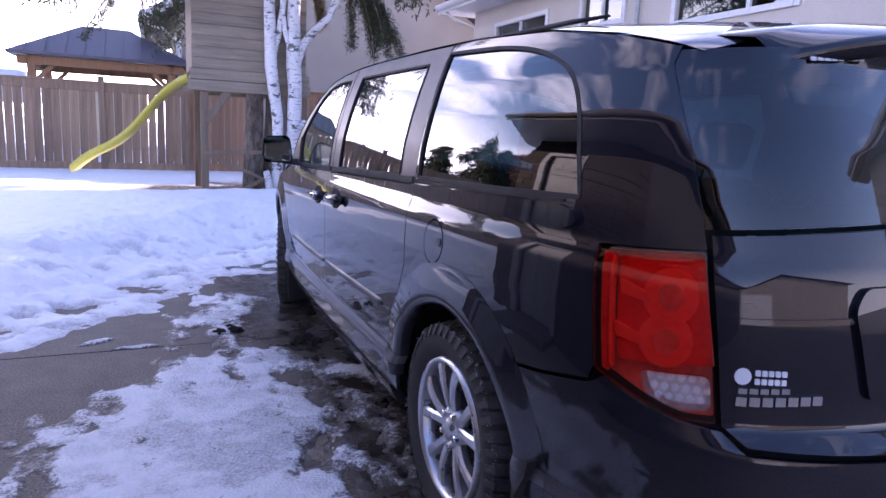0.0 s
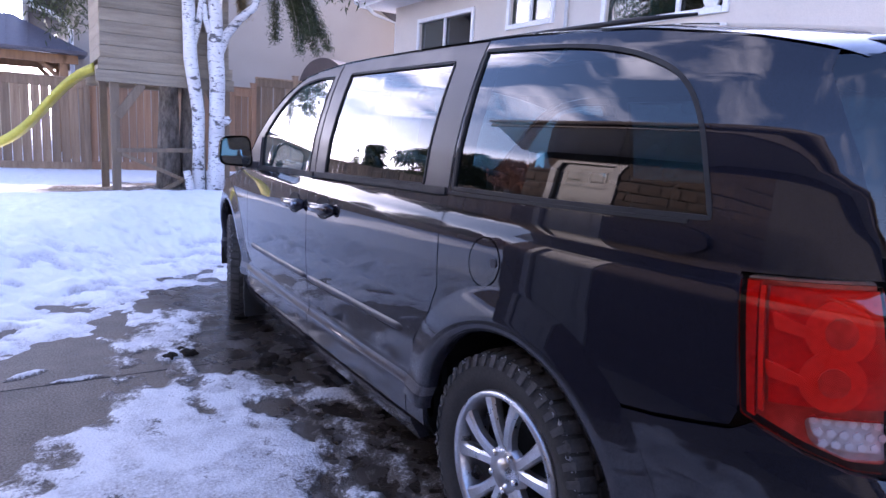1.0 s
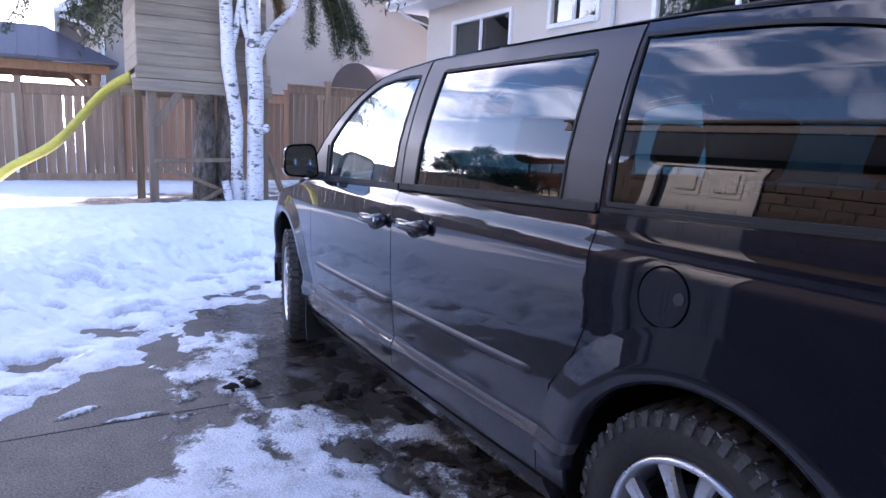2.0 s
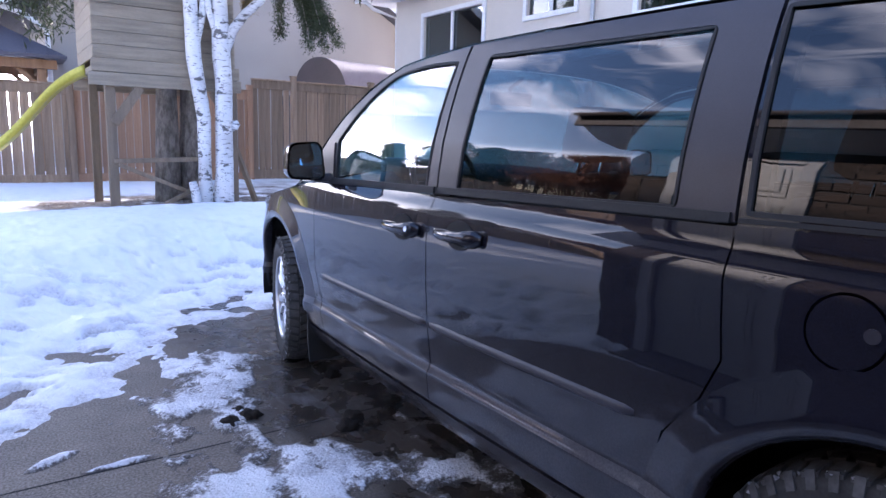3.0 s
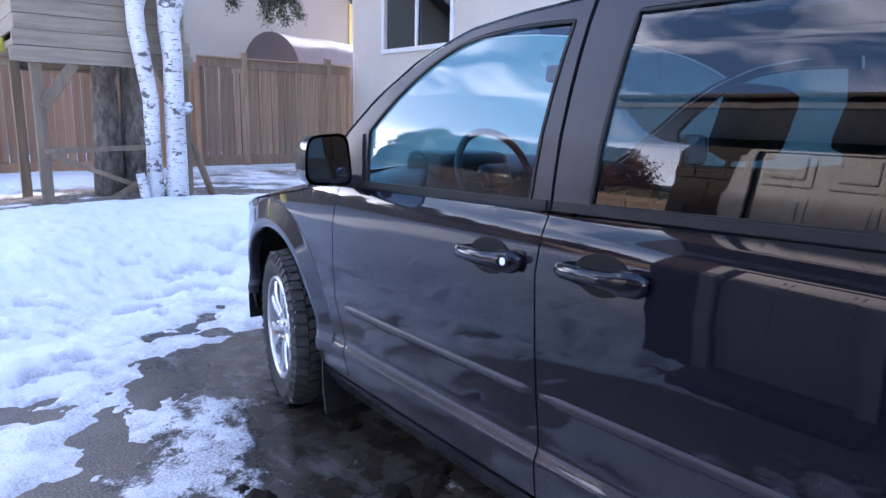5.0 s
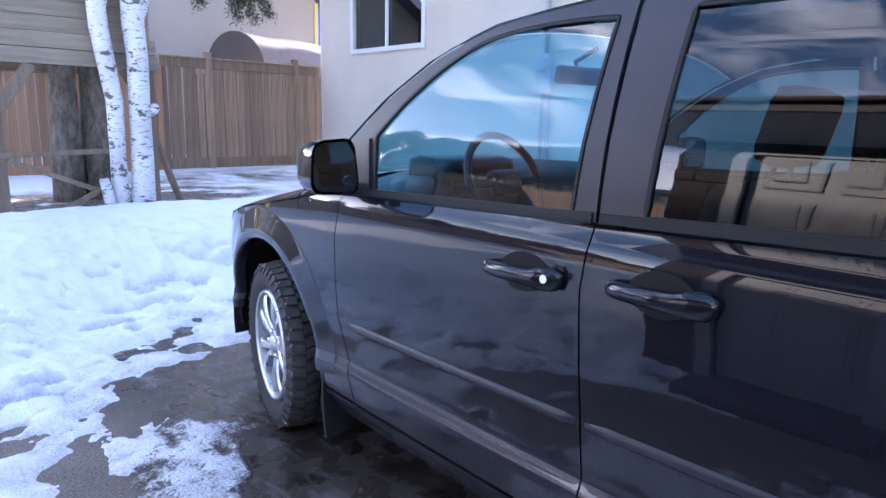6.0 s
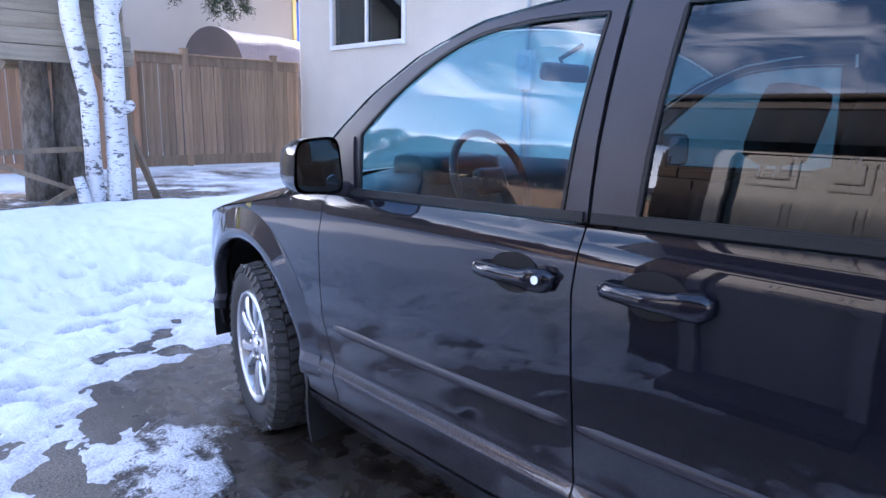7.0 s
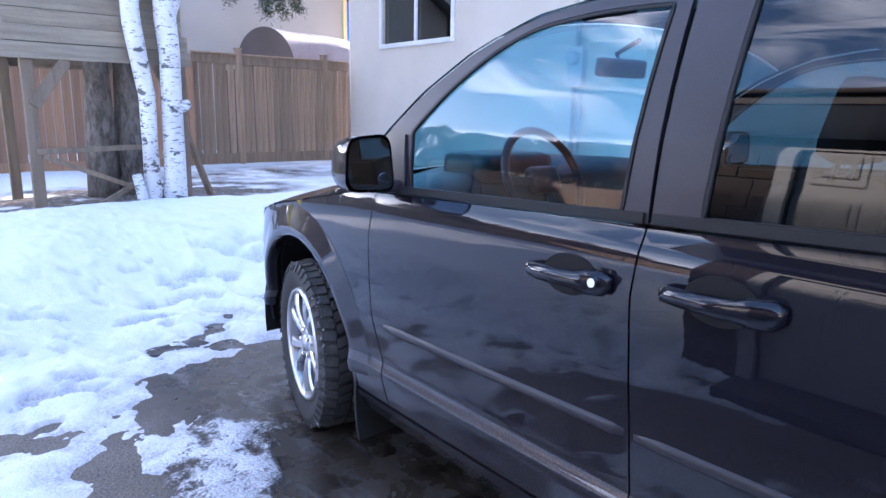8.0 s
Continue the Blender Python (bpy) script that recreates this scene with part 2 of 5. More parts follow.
def snow_material():
    m, n, p = nodes_of("crusted_snow")
    mid, fine, grit = noise_node(n, 9, 6), noise_node(n, 70, 4, rough=.7), noise_node(n, 22, 6, rough=.7)
    c = ramp(n, mid, [(.25, (.84, .86, .88)), (.5, (.93, .94, .95))])
    a = n.nodes.new("ShaderNodeAttribute")
    a.attribute_name = "thin"
    # worn crust: grey ice first, then the wet drive shows through in ragged holes
    dirt = blend(n, 1.0, a.outputs["Fac"], ramp(n, fine, [(.35, (.25,) * 3), (.68, (1, 1, 1))]), "MULTIPLY")
    c = blend(n, dirt, c, ramp(n, grit, [(.35, (.30, .28, .27)), (.6, (.52, .52, .55))]))
    w = n.nodes.new("ShaderNodeAttribute")
    w.attribute_name = "worn_edge"
    hole = n.nodes.new("ShaderNodeMath")
    hole.operation = "ADD"
    n.links.new(w.outputs["Fac"], hole.inputs[0])
    n.links.new(blend(n, .5, grit, fine), hole.inputs[1])
    gap = ramp(n, hole.outputs[0], [(.86, (0, 0, 0)), (1.02, (1, 1, 1))])
    c = blend(n, gap, c, ramp(n, mid, [(.3, (.05, .041, .034)), (.7, (.13, .108, .09))]))
    e = n.nodes.new("ShaderNodeAttribute")
    e.attribute_name = "bare"
    soil = ramp(n, fine, [(.3, (.03, .022, .016)), (.55, (.12, .088, .062)), (.75, (.24, .19, .13))])
    c = blend(n, blend(n, 1.0, e.outputs["Fac"], ramp(n, grit, [(.3, (.45,) * 3), (.5, (1, 1, 1))]), "MULTIPLY"), c, soil)
    n.links.new(c, p.inputs["Base Color"])
    n.links.new(blend(n, gap, (.62, .62, .62), (.3, .3, .3)), p.inputs["Roughness"])
    p.inputs["Specular IOR Level"].default_value = .3
    grains = n.nodes.new("ShaderNodeTexVoronoi")
    grains.inputs["Scale"].default_value = 95
    t = n.nodes.new("ShaderNodeTexCoord")
    n.links.new(t.outputs["Object"], grains.inputs["Vector"])
    crust = blend(n, .35, blend(n, .5, mid, noise_node(n, 28, 6, rough=.7)), blend(n, .5, fine, grains.outputs["Distance"]))
    bump(n, p, crust, .7, .03)
    return m


def concrete_material():
    m, n, p = nodes_of("wet_concrete")
    big, mid, fine = noise_node(n, .9, 6), noise_node(n, 6, 6), noise_node(n, 110, 3)
    dry = ramp(n, mid, [(.3, (.125, .098, .074)), (.7, (.235, .192, .148))])
    dry = blend(n, .5, dry, ramp(n, fine, [(.38, (.04, .036, .03)), (.62, (.30, .27, .235))]))
    wet = ramp(n, mid, [(.3, (.026, .020, .016)), (.7, (.075, .060, .047))])
    a = n.nodes.new("ShaderNodeAttribute")
    a.attribute_name = "wet"
    k = n.nodes.new("ShaderNodeMath")
    k.operation = "ADD"
    n.links.new(a.outputs["Fac"], k.inputs[0])
    n.links.new(big, k.inputs[1])
    f = ramp(n, k.outputs[0], [(.78, (0, 0, 0)), (.98, (1, 1, 1))])
    film = noise_node(n, 5, 7, (2.2, .7, 1), .65)
    wet = blend(n, ramp(n, film, [(.52, (0, 0, 0)), (.72, (.75,) * 3)]), wet, (.22, .21, .215))
    n.links.new(blend(n, f, dry, wet), p.inputs["Base Color"])
    n.links.new(blend(n, f, (.8, .8, .8), ramp(n, mid, [(.4, (.10,) * 3), (.65, (.5,) * 3)])), p.inputs["Roughness"])
    bump(n, p, blend(n, .4, mid, fine), .5, .006)
    return m


SNOW, CONCRETE = snow_material(), concrete_material()


# ---- mesh helpers ----
def mesh_of(name, bm, material, smooth=False):
    bmesh.ops.recalc_face_normals(bm, faces=bm.faces)
    me = bpy.data.meshes.new(name)
    bm.to_mesh(me)
    bm.free()
    me.materials.append(material)
    if smooth:
        me.shade_smooth()
    return me


def thing(name, label, category, group="", kind="", at=(0, 0, 0)):
    ob = new(name)
    ob.location = at
    ob.empty_display_size = .1
    return tagged(ob, label, category, group, kind)


def part(name, bm, material, parent, label="", smooth=False, m=None):
    ob = new(name, mesh_of(name, bm, material, smooth))
    ob.parent = parent
    if m is not None:
        ob.matrix_basis = m
    if label:
        tagged(ob, label)
    return ob


def solo(name, bm, material, label, category, group="", kind="", smooth=False):
    ob = new(name, mesh_of(name, bm, material, smooth))
    return tagged(ob, label, category, group, kind)


def box(lo, hi, bevel=0.0, m=None, into=None):
    bm = into or bmesh.new()
    lo, hi = Vector(lo), Vector(hi)
    g = bmesh.ops.create_cube(bm, size=1, matrix=Matrix.Translation((lo + hi) / 2) @ Matrix.Diagonal((*(hi - lo), 1)))
    if bevel:
        es = list({e for v in g["verts"] for e in v.link_edges})
        bmesh.ops.bevel(bm, geom=es, offset=bevel, segments=2, affect="EDGES", profile=.6)
    if m is not None:
        bmesh.ops.transform(bm, matrix=m, verts=bm.verts)
    return bm


def beam(a, b, w, h, bevel=.006, up=(0, 0, 1), into=None):
    """A bar from a to b, w wide and h thick."""
    a, b = Vector(a), Vector(b)
    z = (b - a).normalized()
    x = Vector(up).cross(z)
    if x.length < 1e-3:
        x = Vector((1, 0, 0))
    x.normalize()
    y = z.cross(x)
    rot = Matrix((x, y, z)).transposed().to_4x4()
    t = bmesh.new()
    box((-w / 2, -h / 2, 0), (w / 2, h / 2, (b - a).length), bevel, None, t)
    bmesh.ops.transform(t, matrix=Matrix.Translation(a) @ rot, verts=t.verts)
    if into is None:
        return t
    me = bpy.data.meshes.new("tmp")
    t.to_mesh(me)
    t.free()
    into.from_mesh(me)
    bpy.data.meshes.remove(me)
    return into


def tube(points, radii, seg=10, into=None, cap=True):
    """A tapered, bent tube through the points."""
    bm = into or bmesh.new()
    rings = []
    pts = [Vector(p) for p in points]
    for i, p in enumerate(pts):
        d = (pts[min(i + 1, len(pts) - 1)] - pts[max(i - 1, 0)]).normalized()
        x = d.cross(Vector((0.3, 1, 0.2))).normalized()
        y = d.cross(x)
        r = radii[i] if isinstance(radii, (list, tuple)) else radii
        rings.append([bm.verts.new(p + r * (math.cos(2 * math.pi * k / seg) * x + math.sin(2 * math.pi * k / seg) * y)) for k in range(seg)])
    for a, b in zip(rings, rings[1:]):
        for k in range(seg):
            bm.faces.new((a[k], a[(k + 1) % seg], b[(k + 1) % seg], b[k]))
    if cap:
        bm.faces.new(rings[0][::-1])
        bm.faces.new(rings[-1])
    return bm


def lathe(profile, seg=48, into=None, close=False):
    """Profile of (x, r) turned about the x axis."""
    bm = into or bmesh.new()
    rings = [[bm.verts.new((x, r * math.cos(2 * math.pi * k / seg), r * math.sin(2 * math.pi * k / seg))) for k in range(seg)] for x, r in profile]
    pairs = list(zip(rings, rings[1:])) + ([(rings[-1], rings[0])] if close else [])
    for a, b in pairs:
        for k in range(seg):
            bm.faces.new((a[k], a[(k + 1) % seg], b[(k + 1) % seg], b[k]))
    return bm


def lattice(x, y, seed):
    """Smooth value noise in the plane, 0 to 1."""
    xi, yi = np.floor(x).astype(int), np.floor(y).astype(int)
    fx, fy = x - xi, y - yi
    fx, fy = fx * fx * (3 - 2 * fx), fy * fy * (3 - 2 * fy)

    def h(a, b):
        n = (a * 374761393 + b * 668265263 + seed * 974634777) & 0x7fffffff
        n = ((n ^ (n >> 13)) * 1274126177) & 0x7fffffff
        return ((n ^ (n >> 16)) & 0xffff) / 65535.0
    return (h(xi, yi) * (1 - fx) + h(xi + 1, yi) * fx) * (1 - fy) + (h(xi, yi + 1) * (1 - fx) + h(xi + 1, yi + 1) * fx) * fy


def fbm(x, y, scale, octaves, seed):
    s, a, t = 0, 1, 0
    for k in range(octaves):
        s, t = s + a * lattice(x * scale * 2 ** k + 17.3 * k, y * scale * 2 ** k + 9.1 * k, seed + k), t + a
        a *= .5
    return s / t


def sheet(name, xs, ys, height, material, attribute=None):
    X, Y = np.meshgrid(xs, ys, indexing="ij")
    Z = height(X, Y)
    nx, ny = len(xs), len(ys)
    v = np.stack([X, Y, Z], -1).reshape(-1, 3)
    i = np.arange(nx * ny).reshape(nx, ny)
    f = np.stack([i[:-1, :-1], i[1:, :-1], i[1:, 1:], i[:-1, 1:]], -1).reshape(-1, 4)
    me = bpy.data.meshes.new(name)
    me.from_pydata(v.tolist(), [], f.tolist())
    me.materials.append(material)
    me.shade_smooth()
    if attribute:
        key, fn = attribute
        me.attributes.new(key, "FLOAT", "POINT").data.foreach_set("value", fn(X, Y, Z).reshape(-1).astype(np.float32))
    return new(name, me)


# ---- the ground: a concrete drive between two houses, snow lawn ahead ----
def spaced(*runs):
    out = []
    for a, b, d in runs:
        out += list(np.arange(a, b, d))
    return np.array(out + [runs[-1][1]])


EDGE_X = [-30, -6, -3.6, -2.9, -2.45, -2.31, -2.15, -1.92, -1.62, -1.35, -1.0, -.6, .2, 1.5, 3.5, 4.7, 30]
EDGE_Y = [1.2, 1.2, 1.4, 1.8, 2.3, 2.62, 2.78, 3.02, 3.2, 3.6, 3.97, 4.05, 4.2, 4.3, 4.3, 4.6, 4.6]
WORN = [(-1.74, 2.08), (-1.47, 1.95), (-1.29, 1.66), (-1.10, 1.27), (-1.10, 1.05), (-1.19, .62), (-1.27, .29), (-1.4, -.9), (-2.3, -.9), (-2.35, .69), (-2.32, 1.22), (-2.11, 1.33), (-1.91, 1.53)]
ICE = [(-1.80, 2.62), (-1.54, 2.81), (-1.35, 3.3), (-1.16, 3.05), (-1.41, 2.50), (-1.36, 2.16), (-1.72, 2.20), (-1.76, 2.33), (-1.62, 2.45)]
FRINGE = [(-.96, 1.38), (-.90, 1.1), (-.95, .4), (-1.02, .5), (-1.03, 1.2)]
STREAK = [(-1.29, 1.91), (-1.20, 1.55), (-.84, 1.44), (-.92, 1.62), (-1.1, 1.95)]


def depth_in(X, Y, poly):
    """How far inside an outline each place lies; negative outside."""
    best, odd = np.full(X.shape, 9.0), np.zeros(X.shape, bool)
    for (ax, ay), (bx, by) in zip(poly, poly[1:] + poly[:1]):
        t = np.clip(((X - ax) * (bx - ax) + (Y - ay) * (by - ay)) / ((bx - ax) ** 2 + (by - ay) ** 2), 0, 1)
        best = np.minimum(best, np.hypot(X - ax - t * (bx - ax), Y - ay - t * (by - ay)))
        odd ^= ((ay > Y) != (by > Y)) & (X < (bx - ax) * (Y - ay) / (by - ay + 1e-9) + ax)
    return np.where(odd, best, -best)


def patch(X, Y, cx, cy, rx, ry, turn=0):
    c, s = math.cos(turn), math.sin(turn)
    a, b = (X - cx) * c + (Y - cy) * s, -(X - cx) * s + (Y - cy) * c
    return 1 - np.sqrt((a / rx) ** 2 + (b / ry) ** 2)


def drive_crust(X, Y):
    """Worn icy patches on the drive, thickest in their middle."""
    ragged = .55 * (fbm(X, Y * .55, 6, 6, 23) - .5)
    worn = np.clip(depth_in(X, Y, WORN) + ragged, -.5, .20) * .11
    for poly, k in ((ICE, .10), (FRINGE, .08), (STREAK, .06)):
        worn = np.maximum(worn, np.clip(depth_in(X, Y, poly) + ragged * .6, -.5, .12) * k)
    crust = worn + .060 * (fbm(X, Y * .6, 9, 6, 21) - .52) + .016 * (fbm(X, Y, 30, 3, 8) - .5)
    slivers = np.maximum(patch(X, Y, -2.14, 2.32, .09, .028, .5), patch(X, Y, -1.92, 2.165, .12, .014, .05)) * .03
    return np.maximum(crust, slivers)


def snow_height(X, Y):
    s = Y - np.interp(X, EDGE_X, EDGE_Y) + .55 * (fbm(X, Y, 1.4, 6, 3) - .5) + .35 * (fbm(X, Y, 6, 5, 71) - .5)
    bank = np.interp(s, [-.6, -.12, .12, .5, 1.0, 1.5, 2.3, 3.2, 6, 9], [-.05, -.018, .006, .028, .08, .20, .36, .40, .36, .36])
    rough = fbm(X, Y, 3, 6, 11) - .5
    lump = np.interp(s, [-.2, .3, .9, 1.5, 2.3, 4], [.05, .10, .17, .10, .03, .015])
    h = bank + rough * lump + .06 * (fbm(X, Y, .5, 3, 5) - .5) * np.clip(s, 0, 1)
    h = h + .026 * (fbm(X, Y, 14, 5, 61) - .5) * np.clip(s * 4, 0, 1)
    h = h - .045 * np.clip((fbm(X, Y * 1.6, 5, 6, 51) - .57) * 9, 0, 1) * np.interp(s, [0, .4, 1.4, 2.1], [0, 1, 1, 0])
    crust = drive_crust(X, Y)
    h = np.maximum(h, np.where(s < .3, np.clip(crust + .007, -.04, .016), -1))
    # a crest in front of the birch, the thawed ground behind it lower
    h = h + np.interp(Y, [5.6, 6.6, 7.1, 7.5, 9.5, 11], [0, .035, .045, -.05, -.05, 0]) * np.interp(X, [-4.5, -2.5, 3, 4], [0, 1, 1, 0])
    drive = (Y < np.interp(X, EDGE_X, EDGE_Y) - .55) & (X > -2.7) & (X < 4.6)
    return np.where(drive, np.clip(h, -.04, .02), h)


def snow_thin(X, Y, Z):
    low = np.clip((.034 - Z) / .03, 0, 1) * (.42 + .9 * np.clip(3.6 * fbm(X, Y, 11, 6, 41) - 1.4, 0, 1))
    s = Y - np.interp(X, EDGE_X, EDGE_Y)
    pit = np.clip((fbm(X, Y * 1.6, 5, 6, 51) - .575) * 12, 0, .9) * np.interp(s, [0, .4, 1.3, 1.8, 2.1], [1, 1, 1, .5, 0])
    return np.clip(low + pit, 0, 1)


def snow_bare(X, Y, Z):
    """Thawed, needle-strewn soil under the playhouse and the spruce, ragged towards the fence."""
    b = 4.5 * np.clip(patch(X, Y, -.25, 8.6, 2.0, 1.25), 0, 1) + .9 * np.clip(patch(X, Y, 1.2, 9.0, 1.5, 1.6), 0, 1) + .8 * np.clip(patch(X, Y, 2.4, 10.4, 2.4, 1.4), 0, 1)
    return np.clip(b * 3.6 * (fbm(X, Y, 2.8, 6, 31) - .28), 0, 1)


def snow_edge(X, Y, Z):
    away = np.clip((Y - np.interp(X, EDGE_X, EDGE_Y)) / .5 + .6, 0, 1)
    raw = np.maximum(drive_crust(X, Y), np.where(away > 0, (Z + .008) * 2.0, -1))
    return np.clip((.034 - raw) / .045, 0, 1) * .62


snow = sheet("snow", spaced((-300, -40, 20), (-40, -9, 1.5), (-9, -2.75, .07), (-2.75, -.35, .016), (-.35, 4.7, .05), (4.7, 40, 1.8), (40, 300, 20)),
             spaced((-60, -12, 4), (-12, -.8, .12), (-.8, 4.9, .016), (4.9, 12.2, .05), (12.2, 40, 1.2), (40, 300, 20)), snow_height, SNOW, ("thin", snow_thin))
grid = np.array([v.co for v in snow.data.vertices])
snow.data.attributes.new("bare", "FLOAT", "POINT").data.foreach_set("value", snow_bare(grid[:, 0], grid[:, 1], grid[:, 2]).astype(np.float32))
snow.data.attributes.new("worn_edge", "FLOAT", "POINT").data.foreach_set("value", snow_edge(grid[:, 0], grid[:, 1], grid[:, 2]).astype(np.float32))
tagged(snow, "crusted white snow with icy patches over the drive and lawn", "snow", kind="stuff")


def wetness(X, Y, Z):
    near = np.exp(-((X + .75) / .62) ** 2) * np.clip((Y + .4) / 1.2, 0, 1)
    return .15 + .62 * near - .25 * np.clip((-1.75 - X) / .5, 0, 1)


ground = sheet("ground", spaced((-400, -10, 30), (-10, -3, .5), (-3, 1.2, .05), (1.2, 10, .5), (10, 400, 30)),
               spaced((-400, -10, 30), (-10, -2, .5), (-2, 6, .06), (6, 12, .5), (12, 400, 30)), lambda X, Y: 0 * X - .0005 * (fbm(X, Y, 2, 4, 2)), CONCRETE, ("wet", wetness))
tagged(ground, "grey concrete drive, wet and muddy beside the van", "ground", kind="structure")
joint = tagged(new("drive_joint", mesh_of("drive_joint", box((-2.75, 2.140, -.01), (2.5, 2.148, .0012)), DARK)), "dark joint across the concrete drive", "joint", kind="structure")


# ---- the van's skin: a plan outline from nose to tail, and insets by height ----
CX = -0.012
PLAN = [(0, 4.00), (.36, 3.97), (.62, 3.88), (.80, 3.70), (.90, 3.45), (.955, 3.15), (.985, 2.75), (1.003, 2.3), (1.012, 1.5), (1.003, .7),
        (.985, 0), (.962, -.35), (.925, -.62), (.86, -.80), (.74, -.925), (.55, -1.0), (.28, -1.035), (0, -1.045)]


def spline(points, n=24):
    p = np.array([points[0], *points, points[-1]], float)
    out = []
    for i in range(1, len(p) - 2):
        for k in range(n):
            t = k / n
            a, b, c, d = p[i - 1], p[i], p[i + 1], p[i + 2]
            out.append(.5 * (2 * b + (c - a) * t + (2 * a - 5 * b + 4 * c - d) * t * t + (3 * b - a - 3 * c + d) * t ** 3))
    out.append(p[-2])
    return np.array(out)


CURVE = spline(PLAN)
STEP = np.hypot(*np.diff(CURVE, axis=0).T)
ARC = np.concatenate([[0], np.cumsum(STEP)])
U_AT = 1.5 - (ARC - np.interp(-1.5, -CURVE[:, 1], ARC))
TANG = np.gradient(CURVE, axis=0)
TANG /= np.hypot(TANG[:, 0], TANG[:, 1])[:, None]
NORM = np.stack([-TANG[:, 1], TANG[:, 0]], 1)
SIDE_Z = [.10, .20, .30, .345, .440, .475, .50, .62, .75, .90, 1.0, 1.02, 1.068, 1.16, 1.25, 1.35, 1.45, 1.53, 1.58, 1.62, 1.66]
SIDE_D = [.14, .085, .03, .014, .003, .021, .017, .003, 0, .004, .012, .0145, .034, .043, .056, .081, .112, .142, .165, .19, .24]
REAR_Z = [.10, .25, .45, .62, .70, .74, .80, .95, 1.05, 1.30, 1.5, 1.62, 1.66]
REAR_D = [.10, .02, -.04, -.045, -.03, .01, .02, .03, .045, .12, .19, .24, .26]
FRONT_Z = [.10, .30, .55, .70, .85, 1.0, 1.1, 1.7]
FRONT_D = [.10, .01, 0, .03, .12, .35, .5, 1.0]
UU = U_AT[::-1]


def soft(z, zs, ds, w=.008):
    return sum(np.interp(z + k * w, zs, ds) for k in (-1, -.5, 0, .5, 1)) / 5


def skin(u, z, proud=0.0):
    """Half-width, y and the outward normal (in plan) of the skin at u along its plan and height z."""
    g = lambda a: np.interp(u, UU, a[::-1])
    x, y, nx, ny = g(CURVE[:, 0]), g(CURVE[:, 1]), g(NORM[:, 0]), g(NORM[:, 1])
    w = ny * ny
    end = soft(z, REAR_Z, REAR_D) if u < 1 else soft(z, FRONT_Z, FRONT_D)
    d = soft(z, SIDE_Z, SIDE_D) * (1 - w) + end * w - proud
    return x - nx * d, y - ny * d


# ---- the van ----
from mathutils.geometry import delaunay_2d_cdt


def at_skin(u, z, proud=0.0, side=-1):
    x, y = skin(u, z, proud)
    return Vector((CX + side * x, y, z))


def skin_normal(u, z, side):
    e = .004
    a = at_skin(u + e, z, 0, side) - at_skin(u - e, z, 0, side)
    b = at_skin(u, z + e, 0, side) - at_skin(u, z - e, 0, side)
    n = a.cross(b)
    return (n * side).normalized()


def dense(pts, step=.02, closed=True):
    out = []
    for a, b in zip(pts, pts[1:] + (pts[:1] if closed else [])):
        n = max(1, round(math.dist(a, b) / step))
        out += [(a[0] + (b[0] - a[0]) * k / n, a[1] + (b[1] - a[1]) * k / n) for k in range(n)]
    return out if closed else out + [pts[-1]]


def inside(p, poly):
    x, y = p
    c = False
    for (ax, ay), (bx, by) in zip(poly, poly[1:] + poly[:1]):
        if (ay > y) != (by > y) and x < (bx - ax) * (y - ay) / (by - ay) + ax:
            c = not c
    return c


def shrunk(poly, d):
    """The outline moved inwards by d."""
    area = sum(a[0] * b[1] - b[0] * a[1] for a, b in zip(poly, poly[1:] + poly[:1]))
    s = 1 if area > 0 else -1
    out = []
    for i, p in enumerate(poly):
        a, b = poly[i - 1], poly[(i + 1) % len(poly)]
        t = Vector((b[0] - a[0], b[1] - a[1]))
        t = t.normalized() if t.length else Vector((1, 0))
        out.append((p[0] - s * t.y * d, p[1] + s * t.x * d))
    return out


def arc(cx, cz, r, a0, a1, n=22, ry=None):
    return [(cx + r * math.cos(radians(a0 + (a1 - a0) * k / n)), cz + (ry or r) * math.sin(radians(a0 + (a1 - a0) * k / n))) for k in range(n + 1)]


def rounded(poly, r, n=5):
    """Corners of an outline rounded by about r."""
    out = []
    for i, p in enumerate(poly):
        p, a, b = Vector(p), Vector(poly[i - 1]), Vector(poly[(i + 1) % len(poly)])
        da, db = min(r, (a - p).length * .45), min(r, (b - p).length * .45)
        s, e = p + (a - p).normalized() * da, p + (b - p).normalized() * db
        out += [tuple((1 - t) ** 2 * s + 2 * t * (1 - t) * p + t * t * e) for t in [k / n for k in range(n + 1)]]
    return out


